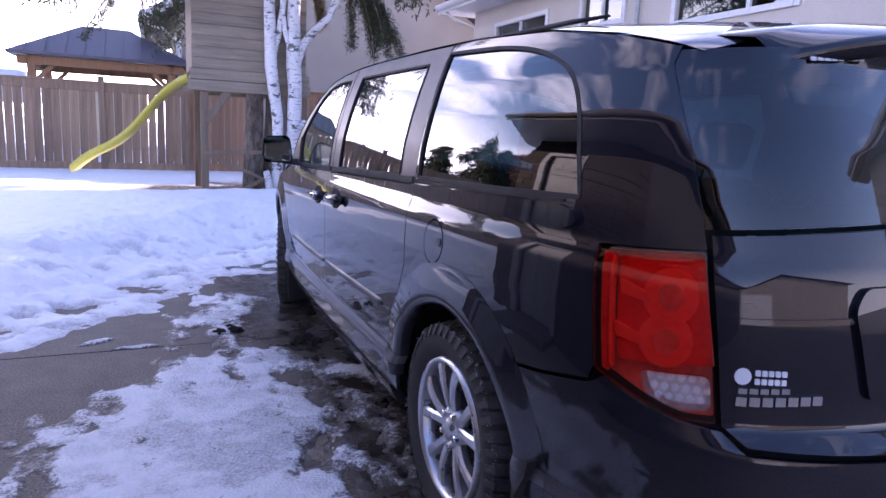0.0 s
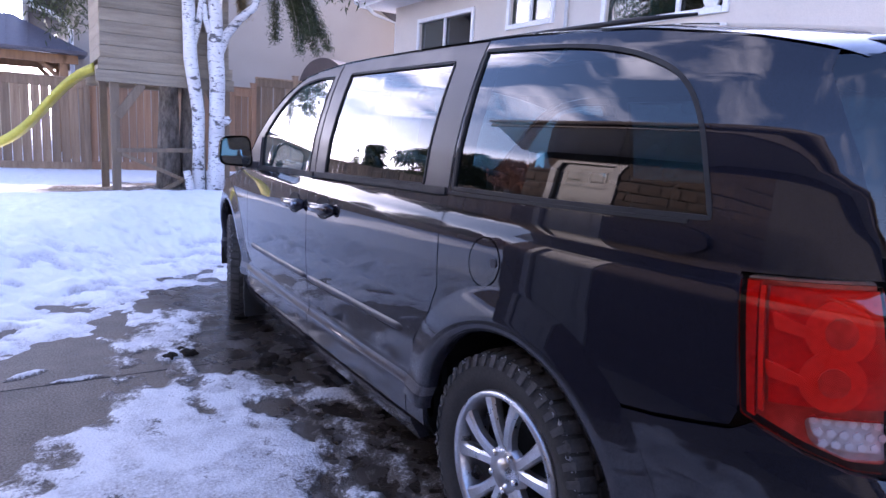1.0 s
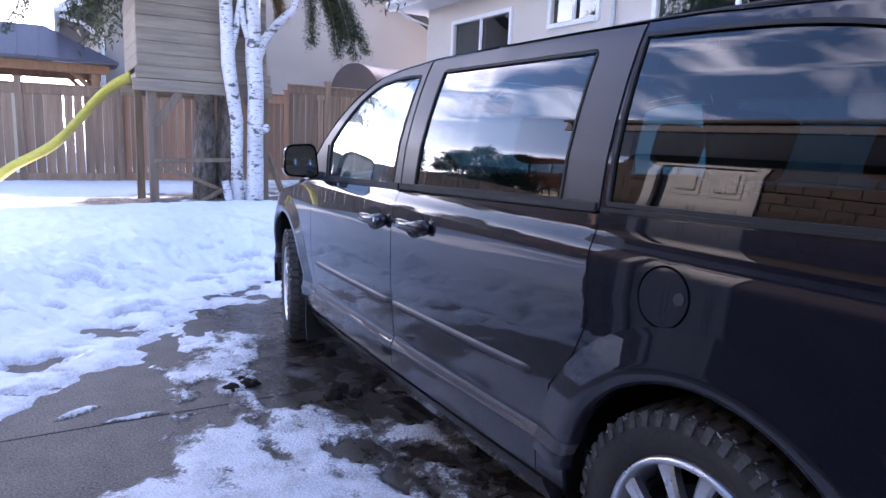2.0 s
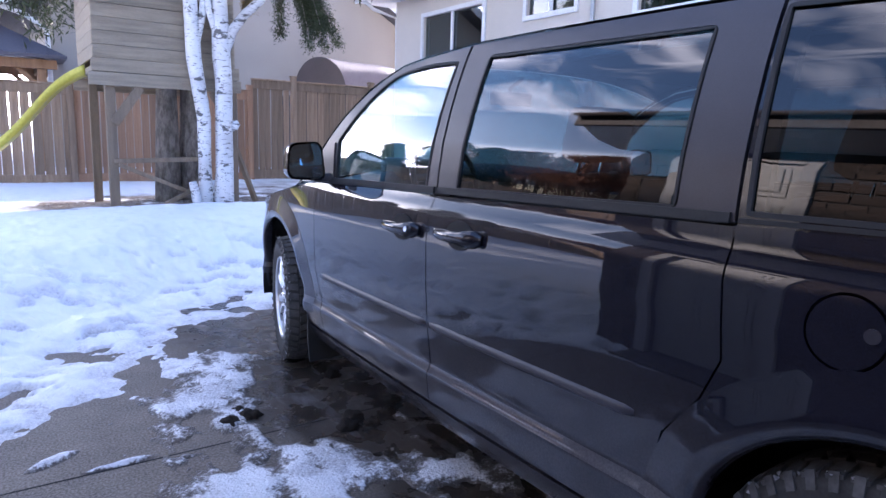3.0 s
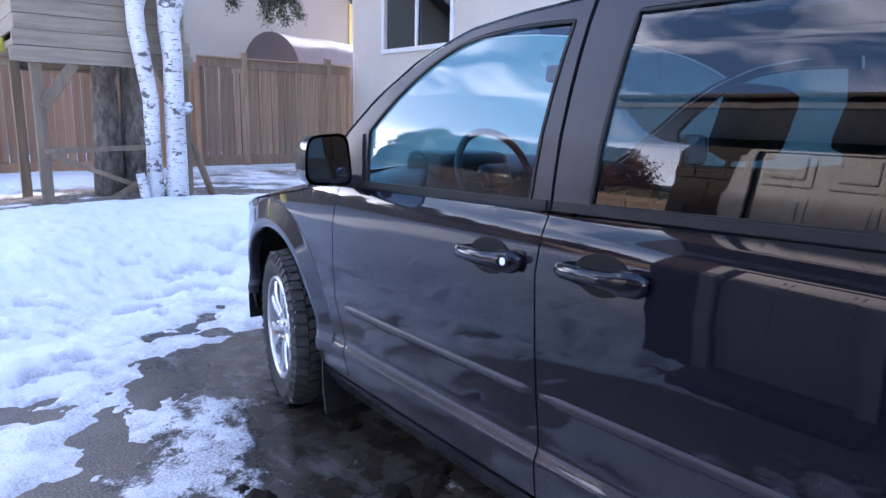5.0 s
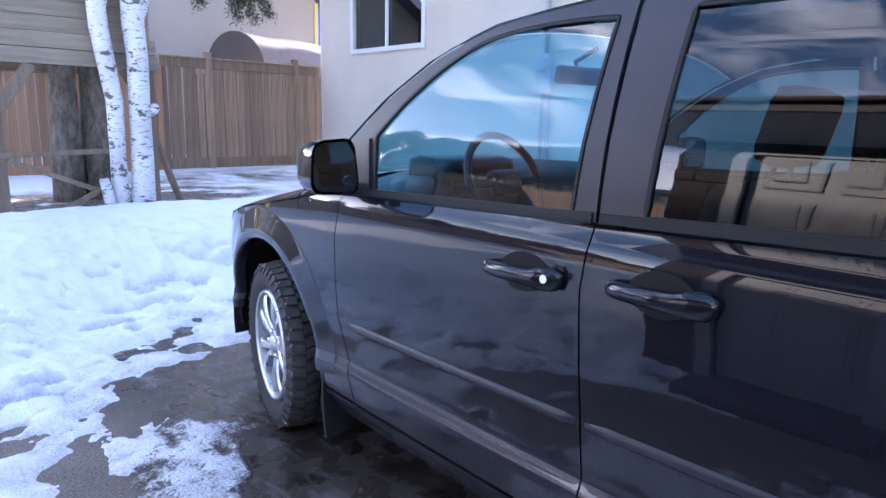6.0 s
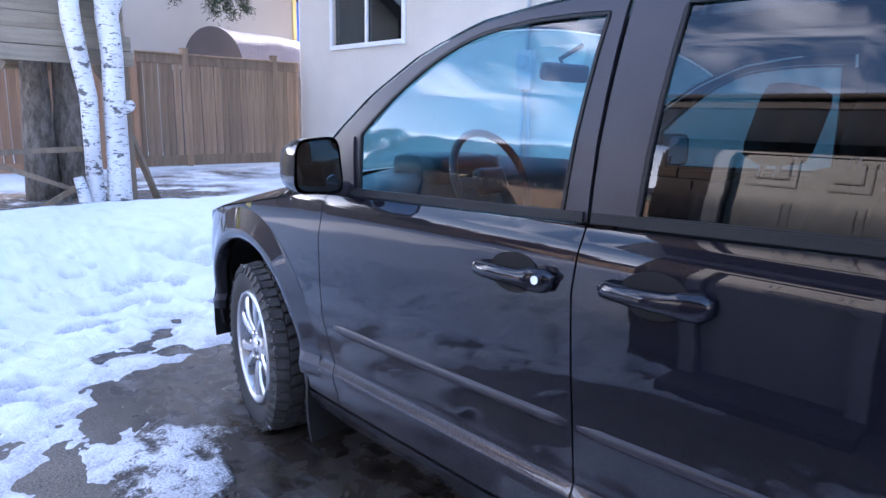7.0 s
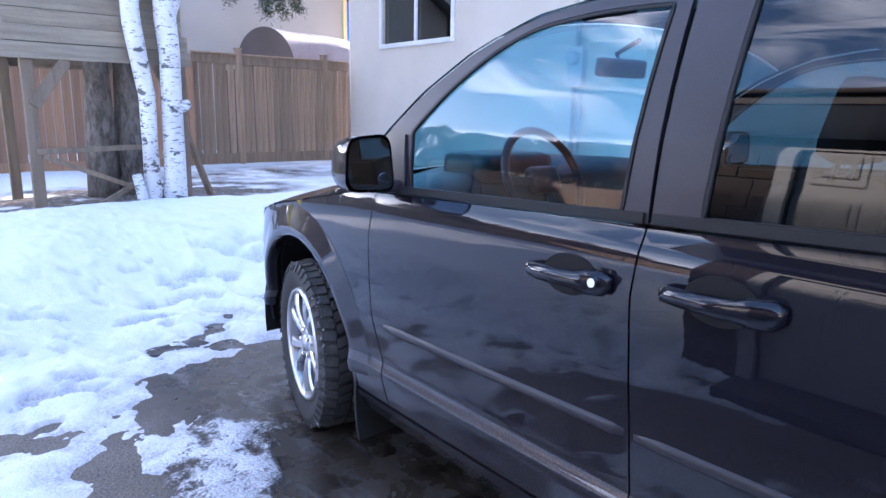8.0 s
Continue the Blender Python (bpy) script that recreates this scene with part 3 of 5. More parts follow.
def panel(name, outline, material, parent, holes=(), proud=0.0, depth=.014, side=-1, gap=.0025, step=.035, fine=.018, label="", where=None, both=False):
    """A skin panel cut to an outline in (u, z), with its edges rolled inwards."""
    place = where or (lambda u, z, p: at_skin(u, z, p, side))
    loops = [shrunk(dense(list(outline), fine), gap)] + [shrunk(dense(list(h), fine), -gap) for h in holes]
    pts, edges = [], []
    for lp in loops:
        k = len(pts)
        pts += lp
        edges += [(k + i, k + (i + 1) % len(lp)) for i in range(len(lp))]
    us, zs = [p[0] for p in loops[0]], [p[1] for p in loops[0]]
    marks = np.array(pts)
    for u in np.arange(min(us) + step / 2, max(us), step):
        for z in np.arange(min(zs) + step / 3, max(zs), step * .6):
            if inside((u, z), loops[0]) and not any(inside((u, z), h) for h in loops[1:]) and np.min(np.abs(marks[:, 0] - u) + np.abs(marks[:, 1] - z)) > fine * .6:
                pts.append((float(u), float(z)))
    vs, _, tris, *_ = delaunay_2d_cdt([Vector(p) for p in pts], edges, [], 0, 1e-6)
    vs = [tuple(v) for v in vs]
    keep = []
    for t in tris:
        c = (sum(vs[i][0] for i in t) / 3, sum(vs[i][1] for i in t) / 3)
        if inside(c, loops[0]) and not any(inside(c, h) for h in loops[1:]):
            keep.append(tuple(t))
    count = {}
    for t in keep:
        for a, b in zip(t, t[1:] + t[:1]):
            count[(a, b)] = 1
    rim = [(a, b) for a, b in count if (b, a) not in count]
    verts = [place(u, z, proud) for u, z in vs]
    n0 = len(verts)
    back = {}
    for a, b in rim:
        for i in (a, b):
            if i not in back:
                back[i] = len(verts)
                verts.append(place(*vs[i], proud - depth))
    faces = keep + [(b, a, back[a], back[b]) for a, b in rim]
    nrm = None
    if where is None:
        nrm = [skin_normal(u, z, side) for u, z in vs]
        a, b, c = (verts[i] for i in keep[0])
        vote = sum((verts[q] - verts[p]).cross(verts[r] - verts[p]).dot(nrm[p]) for p, q, r in keep)
        if vote < 0:
            faces = [f[::-1] for f in faces]
    else:
        a, b, c = (verts[i] for i in keep[0])
    me = bpy.data.meshes.new(name)
    me.from_pydata([tuple(v) for v in verts], [], faces)
    me.materials.append(material)
    me.shade_smooth()
    if nrm:
        flat = [p.normal.copy() for p in me.polygons]
        me.normals_split_custom_set([tuple(nrm[i]) if k < len(keep) else tuple(flat[k]) for k, f in enumerate(faces) for i in f])
    ob = new(name, me)
    ob.parent = parent
    if label:
        tagged(ob, label)
    if both:
        panel(name, outline, material, parent, holes, proud, depth, -side, gap, step * 1.6, fine * 1.5, label)
    return ob


van = thing("minivan", "glossy black minivan with dusty lower sides parked on the drive", "car")

TOP = [(4.05, .60), (3.85, .76), (3.6, .84), (3.3, .91), (3.0, .96), (2.75, 1.005), (2.60, 1.10), (2.437, 1.235), (2.281, 1.358), (2.111, 1.46), (1.98, 1.515), (1.885, 1.548), (1.708, 1.572),
       (1.425, 1.595), (1.1, 1.602), (.6, 1.606), (.2, 1.602), (-.255, 1.578), (-.535, 1.54), (-.70, 1.508), (-.95, 1.45)]
TOPY, TOPZ = [p[0] for p in TOP][::-1], [p[1] for p in TOP][::-1]
ztop = lambda u: float(np.interp(u, TOPY, TOPZ))
top_line = lambda u0, u1, d=0.0, n=14: [(u0 + (u1 - u0) * k / n, ztop(u0 + (u1 - u0) * k / n) - d) for k in range(n + 1)]

SEAM_A = [(2.365, .335), (2.40, .46), (2.45, .64), (2.47, .90), (2.445, 1.045)]
SEAM_B = [(1.43, .335), (1.435, .63), (1.462, .93), (1.452, 1.075)]
SEAM_C = [(.50, .335), (.497, .45), (.455, .62), (.37, .73), (.33, .83), (.352, 1.0), (.35, 1.112)]
BELT = lambda u: 1.047 + (2.44 - u) * .031
FGLASS = [(2.28, 1.06), (2.30, 1.243), (2.19, 1.341), (2.052, 1.438), (1.903, 1.506), (1.741, 1.531), (1.60, 1.536), (1.495, 1.533), (1.516, 1.091)]
SGLASS = [(1.339, 1.102), (1.323, 1.540), (.505, 1.542), (.500, 1.131)]
QGLASS = [(.328, 1.138), (.351, 1.566), (.004, 1.553), (-.204, 1.528), (-.335, 1.490), (-.417, 1.442), (-.477, 1.363), (-.519, 1.260), (-.549, 1.162), (-.162, 1.149)]
QGLASS = [QGLASS[0]] + [tuple(p) for p in spline(QGLASS[1:9], 5)] + [QGLASS[9]]
FGLASS = [FGLASS[0]] + [tuple(p) for p in spline(FGLASS[1:8], 5)] + [FGLASS[8]]
FARCH = arc(3.04, .365, .445, -4, 184)
RARCH = arc(-.02, .362, .402, -4, 184)

for side in (-1, 1):
    s = dict(side=side)
    # doors, fender, quarter
    fd = panel("front_door", SEAM_A + [(2.0, BELT(2.0)), (1.452, BELT(1.452))] + SEAM_B[::-1], PAINT, van, **s)
    sd = panel("sliding_door", SEAM_B + [(.9, BELT(.9)), (.35, BELT(.35))] + SEAM_C[::-1], PAINT, van, **s)
    fender = panel("front_fender", [(2.365, .335), (2.40, .46), (2.45, .64), (2.47, .90), (2.445, 1.045), (2.60, 1.032), (2.75, 1.0), (3.0, .958), (3.3, .905), (3.5, .865), (3.62, .80), (3.60, .62), (3.485, .50)]
                   + [p for p in FARCH if p[1] > .36 and p[0] < 3.46] + [(2.60, .335)], PAINT, van, **s)
    quarter = panel("quarter_panel", SEAM_C + [(.362, ztop(.362) - .004)] + top_line(.362, -.72, .004) + [(-.735, 1.50), (-.725, 1.46), (-.815, 1.30), (-.868, 1.16), (-.888, 1.085), (-.632, 1.068), (-.672, .80), (-.66, .768), (-.5, .735), (-.28, .705)]
                    + [p for p in RARCH[::-1] if p[0] > -.27][0:] + [(.46, .335)], PAINT, van,
                    holes=[rounded(QGLASS, .03), arc(.106, .95, .0705, 0, 345, 23)], **s)
    # window surrounds in satin black
    ff = panel("door_frame", [(2.445, 1.049), (2.60, 1.036), (2.72, 1.028)] + top_line(2.72, 1.457, .006, 24) + [(1.452, 1.08)], SATIN, fd, holes=[rounded(FGLASS, .02)], proud=-.002, **s)
    sf = panel("door_frame", [(1.448, 1.08)] + top_line(1.448, .368, .006, 16) + [(.354, 1.116)], SATIN, sd, holes=[rounded(SGLASS, .02)], proud=-.002, **s)
    panel("window_glass", rounded(FGLASS, .02), GLASS_CLEAR, fd, proud=-.007, depth=.0006, gap=-.004, **s, label="lightly tinted front window glass").visible_shadow = False
    panel("window_glass", rounded(SGLASS, .02), GLASS_DARK, sd, proud=-.007, depth=.0006, gap=-.004, **s, label="dark privacy glass").visible_shadow = False
    panel("quarter_glass", rounded(QGLASS, .03), GLASS_DARK, quarter, proud=-.006, depth=.0006, gap=-.004, **s, label="dark privacy glass").visible_shadow = False
    panel("window_seal", rounded(shrunk(dense(QGLASS), -.005), .03), RUBBER, quarter, holes=[rounded(shrunk(dense(QGLASS), .006), .02)], proud=.002, depth=.01, gap=0, **s)
    for gl, own in ((FGLASS, fd), (SGLASS, sd)):
        panel("window_seal", rounded(gl, .02), RUBBER, own, holes=[rounded(shrunk(dense(gl), .008), .02)], proud=.001, depth=.01, gap=0, **s)
    # black pillars behind the door seams
    for own, u in ((fd, 1.452), (sd, .358)):
        panel("door_pillar", [(u + .05, 1.06), (u + .045, 1.52), (u - .045, 1.52), (u - .05, 1.06)], RUBBER, own, proud=-.026, depth=.02, gap=0, **s)
    # belt strips, side mouldings, lower crease
    for own, u0, u1 in ((fd, 2.42, 1.462), (sd, 1.44, .365)):
        panel("belt_strip", [(u0, BELT(u0) + .004), (u0, BELT(u0) + .026), (u1, BELT(u1) + .026), (u1, BELT(u1) + .004)], RUBBER, own, proud=.006, depth=.01, gap=0, **s)
    for own, u0, u1 in ((fd, 2.385, 1.448), (sd, 1.424, .535)):
        za, zb = .612 + (2.4 - u0) * .012, .612 + (2.4 - u1) * .012
        bm = bmesh.new()
        n, rows = 30, []
        for k in range(n + 1):
            u, zz = u0 + (u1 - u0) * k / n, za + (zb - za) * k / n
            g = min(1, k / 2, (n - k) / 1.0 + .25)
            rows.append([bm.verts.new(at_skin(u, zz + dz * (.5 + .5 * g), pr * g, side)) for dz, pr in ((-.013, -.001), (-.012, .006), (-.006, .009), (.006, .008), (.012, .004), (.015, -.001))])
        for a, b in zip(rows, rows[1:]):
            for q in range(5):
                bm.faces.new((a[q], a[q + 1], b[q + 1], b[q]))
        bm.faces.new(rows[-1]), bm.faces.new(rows[0][::-1])
        part("side_moulding", bm, SATIN, own, smooth=True)
    panel("sill", [(2.60, .245), (2.59, .328), (.47, .328), (.46, .245)], PAINT, van, proud=.004, depth=.04, label="dusty black sill below the doors", **s)
    panel("fuel_door", arc(.106, .95, .069, 0, 345, 23), PAINT, quarter, proud=.001, depth=.01, gap=.0015, **s)
    panel("fuel_latch", arc(.062, .955, .014, 0, 330, 11), SATIN, quarter, proud=.004, depth=.01, gap=0, fine=.01, **s)
    # ledge of the sliding-door rail below the quarter glass
    panel("rail_cover", rounded([(.345, 1.085), (.345, 1.115), (-.50, 1.142), (-.555, 1.13), (-.562, 1.10), (-.50, 1.083)], .02), PAINT, quarter, proud=.016, depth=.022, gap=0, **s)
    panel("rail_slot", [(.345, 1.118), (.345, 1.128), (-.50, 1.154), (-.50, 1.146)], RUBBER, quarter, proud=.004, depth=.012, gap=0, **s)
    # rear bumper half
    rb = panel("rear_bumper", [(-.28, .70), (-.5, .73), (-.66, .763), (-.70, .79), (-.79, .757), (-.87, .738), (-.955, .735), (-1.0, .70), (-1.30, .69), (-1.745, .69), (-1.745, .25), (-.6, .25), (-.44, .27), (-.447, .34)]
               + [p for p in RARCH[::-1] if p[0] < -.28], PAINT, van, **s)
    # tail lamp
    LAMP = rounded([(-.632, 1.062), (-.675, .80), (-.787, .763), (-.871, .742), (-.945, .745), (-.919, .916), (-.884, 1.082)], .012)
    lamp = panel("tail_light", LAMP, LAMP_BOWL, van, proud=-.035, depth=.02, label="red and clear tail light", **s)
    panel("red_strip", [(-.640, 1.056), (-.681, .80), (-.70, .795), (-.668, 1.058)], RED_DEEP, lamp, proud=-.014, depth=.012, **s)
    panel("light_line", [(-.671, 1.050), (-.703, .815), (-.712, .812), (-.680, 1.050)], RED_GLOSS, lamp, proud=-.010, depth=.012, gap=0, **s)
    panel("inner_reflector", [(-.686, 1.05), (-.718, .83), (-.93, .855), (-.885, 1.065)], RED_DEEP, lamp, proud=-.020, depth=.008, gap=0, **s)
    for zc, r in ((.985, .058), (.893, .056)):
        panel("bulb_bowl", arc(-.822, zc, r * 1.05, 0, 345, 23, r), RED_GLOSS, lamp, proud=-.014, depth=.02, gap=0, **s)
        panel("bulb", arc(-.825, zc, r * .5, 0, 330, 11, r * .5), LAMP_BOWL, lamp, proud=-.009, depth=.006, gap=0, **s)
        panel("chrome_fin", rounded([(-.70, zc + .02), (-.71, zc - .012), (-.78, zc - .02), (-.775, zc + .0)], .006), RED_GLOSS, lamp, proud=-.013, depth=.01, gap=0, **s)
    WHITE_LENS = rounded([(-.785, .826), (-.918, .838), (-.928, .772), (-.863, .764), (-.80, .783)], .015)
    panel("reverse_lens", WHITE_LENS, LENS_CLEAR, lamp, proud=.004, depth=.006, gap=0, label="clear reversing lens", **s)
    panel("reverse_bowl", shrunk(dense(WHITE_LENS), .004), LAMP_BOWL, lamp, proud=-.016, depth=.006, gap=0, **s)
    for i in range(6):
        for j in range(3):
            u, z = -.80 - .022 * i - .011 * (j % 2), .776 + .021 * j + .0015 * i
            if inside((u, z), WHITE_LENS):
                panel("facet", arc(u, z, .0085, 20, 320, 4), STICKER, lamp, proud=-.012, depth=.01, gap=0, fine=.02, **s)
    panel("lens", LAMP, LENS_RED, lamp, holes=[WHITE_LENS], proud=.006, depth=.008, label="red plastic lens", **s).visible_shadow = False
    # tailgate half and rear glass half
    GG = [(-.875, 1.125), (-.80, 1.30), (-.715, 1.45), (-.725, 1.49), (-1.745, 1.52), (-1.745, 1.165), (-1.3, 1.15)]
    panel("tailgate", [(-.952, .742), (-.926, .916), (-.89, 1.118), (-1.3, 1.143), (-1.745, 1.158), (-1.745, .70), (-1.30, .70), (-1.0, .71)], PAINT_CLEAN, van, gap=.002, **s)
    panel("tailgate_glass", GG, GLASS_DARK, van, proud=-.004, gap=.002, label="dark rear window", **s).visible_shadow = False
    panel("gate_crease", [(-.935, .952), (-.935, .962), (-1.745, .985), (-1.745, .975)], PAINT_CLEAN, van, proud=.006, depth=.01, gap=0, **s)
    panel("plate_recess", rounded([(-1.205, .985), (-1.23, 1.03), (-1.745, 1.045), (-1.745, .80), (-1.26, .80)], .02), PAINT_CLEAN, van, proud=.012, depth=.014, gap=0, **s)
    # front bumper half, headlamp
    panel("front_bumper", [(3.62, .60), (3.62, .795), (3.8, .70), (4.35, .66), (4.62, .66), (4.62, .25), (3.6, .25), (3.475, .33), (3.475, .46)], PAINT, van, **s)
    panel("headlamp", rounded([(3.51, .86), (3.625, .81), (3.8, .72), (4.15, .67), (4.12, .76), (3.8, .83)], .01), LENS_CLEAR, van, proud=.004, label="clear headlamp", **s)
    panel("headlamp_bowl", rounded([(3.51, .86), (3.625, .81), (3.8, .72), (4.15, .67), (4.12, .76), (3.8, .83)], .01), LAMP_BOWL, van, proud=-.03, **s)
    # flared arch lips
    FLARE_F = ((.565, .001), (.545, .003), (.485, .017), (.462, .020), (.443, .014), (.438, -.004), (.437, -.03))
    FLARE_R = ((.535, .001), (.515, .003), (.455, .016), (.430, .018), (.410, .012), (.402, -.002), (.400, -.03))
    for c, zc, own, flare in ((3.04, .365, fender, FLARE_F), (-.02, .362, quarter, FLARE_R)):
        bm = bmesh.new()
        rows = []
        for u, z in arc(0, 0, 1, 5, 176, 40):
            rows.append([bm.verts.new(at_skin(c + u * r, zc + z * r, p, side)) for r, p in flare])
        for a, b in zip(rows, rows[1:]):
            for i in range(6):
                bm.faces.new((a[i], a[i + 1], b[i + 1], b[i]))
        part("arch_lip", bm, PAINT, own, smooth=True)

# inner shell, floor and wheel housings, all dark
shell = panel("inner_shell", [(3.9, .25), (3.9, .62), (3.5, .80), (2.6, .99), (-1.0, 1.09), (-1.7, 1.12), (-1.7, .25), (-.46, .25)] + arc(0, .365, .46, 184, -4) + [(.46, .25), (2.58, .25)]
              + arc(3.04, .365, .46, 184, -4) + [(3.5, .25)], DARK, van, proud=-.055, depth=.01, both=True)
bm = bmesh.new()
box((CX - .58, -.95, .24), (CX + .58, 3.7, .30), 0, None, bm)
box((CX - .93, .5, .24), (CX + .93, 2.5, .30), 0, None, bm)
part("underbody", bm, DARK, van)
for c in (0, 3.04):
    for sx in (-1, 1):
        bm = bmesh.new()
        pts = arc(c, .365, .455, -12, 192, 24)
        a = [bm.verts.new((CX + sx * .90, y, z)) for y, z in pts]
        b = [bm.verts.new((CX + sx * .56, y, z)) for y, z in pts]
        for i in range(len(pts) - 1):
            bm.faces.new((a[i], a[i + 1], b[i + 1], b[i]))
        bm.faces.new(b)
        part("wheel_housing", bm, DARK, van, smooth=False)


# roof, windscreen, bonnet: one flowing surface over the plan
ROOF_C = [(4.06, .60), (3.9, .80), (3.6, .93), (3.2, 1.02), (2.98, 1.06), (2.7, 1.23), (2.4, 1.42), (2.1, 1.565), (1.9, 1.625), (1.6, 1.665), (1.1, 1.688), (.3, 1.678), (-.2, 1.652), (-.55, 1.612), (-.8, 1.572), (-1.0, 1.53)]
RC = spline(ROOF_C, 10)


def over(y0, y1, name, material, n=40, m=24, t0=-1.0, t1=1.0, proud=0.0, label=""):
    bm = bmesh.new()
    rows = []
    for i in range(n + 1):
        u = y0 + (y1 - y0) * i / n
        z = ztop(u)
        x, y = skin(u, z)
        zc = float(np.interp(-u, -RC[:, 0], RC[:, 1]))
        row = []
        for j in range(m + 1):
            t = t0 + (t1 - t0) * j / m
            q = math.sin(t * math.pi / 2)
            row.append(bm.verts.new((CX + x * q, y + (u - y) * (1 - q * q), z + (zc - z) * (1 - abs(q) ** 2.6) + proud)))
        rows.append(row)
    for a, b in zip(rows, rows[1:]):
        for j in range(m):
            bm.faces.new((a[j], b[j], b[j + 1], a[j + 1]))
    return part(name, bm, material, van, label, smooth=True)


roof = over(2.02, -.80, "roof", PAINT_CLEAN, 60)
over(2.95, 2.03, "windscreen", GLASS_CLEAR, 30, t0=-.86, t1=.86, label="clear windscreen").visible_shadow = False
for a, b in ((-1, -.86), (.86, 1)):
    over(2.95, 2.02, "windscreen_pillar", PAINT_CLEAN, 30, 4, a, b, .002)
over(4.02, 2.96, "bonnet", PAINT_CLEAN, 40, label="glossy black bonnet")
for s in (-1, 1):
    rail = [(CX + s * (.66 - .02 * abs(k - 5) / 5), 1.35 - .16 * k, 1.630 + .008 * math.sin(math.pi * min(1, max(0, k / 10)) * 1.0) ** .4) for k in range(11)]
    part("roof_rail", tube(rail, [.004] + [.008] * 9 + [.004], 10), RUBBER, van, "low black roof rail", smooth=True)
# spoiler over the rear glass
bm = bmesh.new()
rows = []
for k in range(41):
    t = -1 + k / 20
    q = math.sin(t * math.pi / 2)
    x, xb = CX + .72 * q, CX + .61 * q
    back = -.93 + .14 * abs(q) ** 3
    zz = ztop(-.56) + (1.611 - ztop(-.56)) * (1 - abs(q) ** 2.6) + .004
    rows.append([bm.verts.new(p) for p in ((x, -.54, zz + .004), (.4 * x + .6 * xb, -.76, zz - .022), (xb, back + .02, zz - .052), (xb, back, zz - .066), (xb, back + .03, zz - .098), (.4 * x + .6 * xb, back + .12, zz - .112), (x, -.60, zz - .075))])
for a, b in zip(rows, rows[1:]):
    for i in range(7):
        bm.faces.new((a[i], a[(i + 1) % 7], b[(i + 1) % 7], b[i]))
spoiler = part("rear_spoiler", bm, PAINT_CLEAN, van, smooth=True)
part("brake_light", box((CX - .22, -.938, 1.528), (CX + .22, -.918, 1.548), .004), RED_GLOSS, spoiler, "red high brake light")


# mud flaps
for s in (-1, 1):
    for y0, h in ((2.60, .02), (-.45, .02)):
        bm = bmesh.new()
        rows = []
        for k in range(9):
            z = .50 - .37 * k / 8
            y = y0 - .05 + .075 * math.sin(k / 8 * 2.0) - .06 * k / 8
            rows.append([bm.verts.new((CX + s * x, y + d, z)) for x, d in ((.985 - .02 * (k < 2), 0), (.80, .015), (.80, .002), (.985 - .02 * (k < 2), -.013))])
        for a, b in zip(rows, rows[1:]):
            for i in range(4):
                bm.faces.new((a[i], a[(i + 1) % 4], b[(i + 1) % 4], b[i]))
        bm.faces.new(rows[0]), bm.faces.new(rows[-1][::-1])
        part("mud_flap", bm, RUBBER, van, smooth=False)


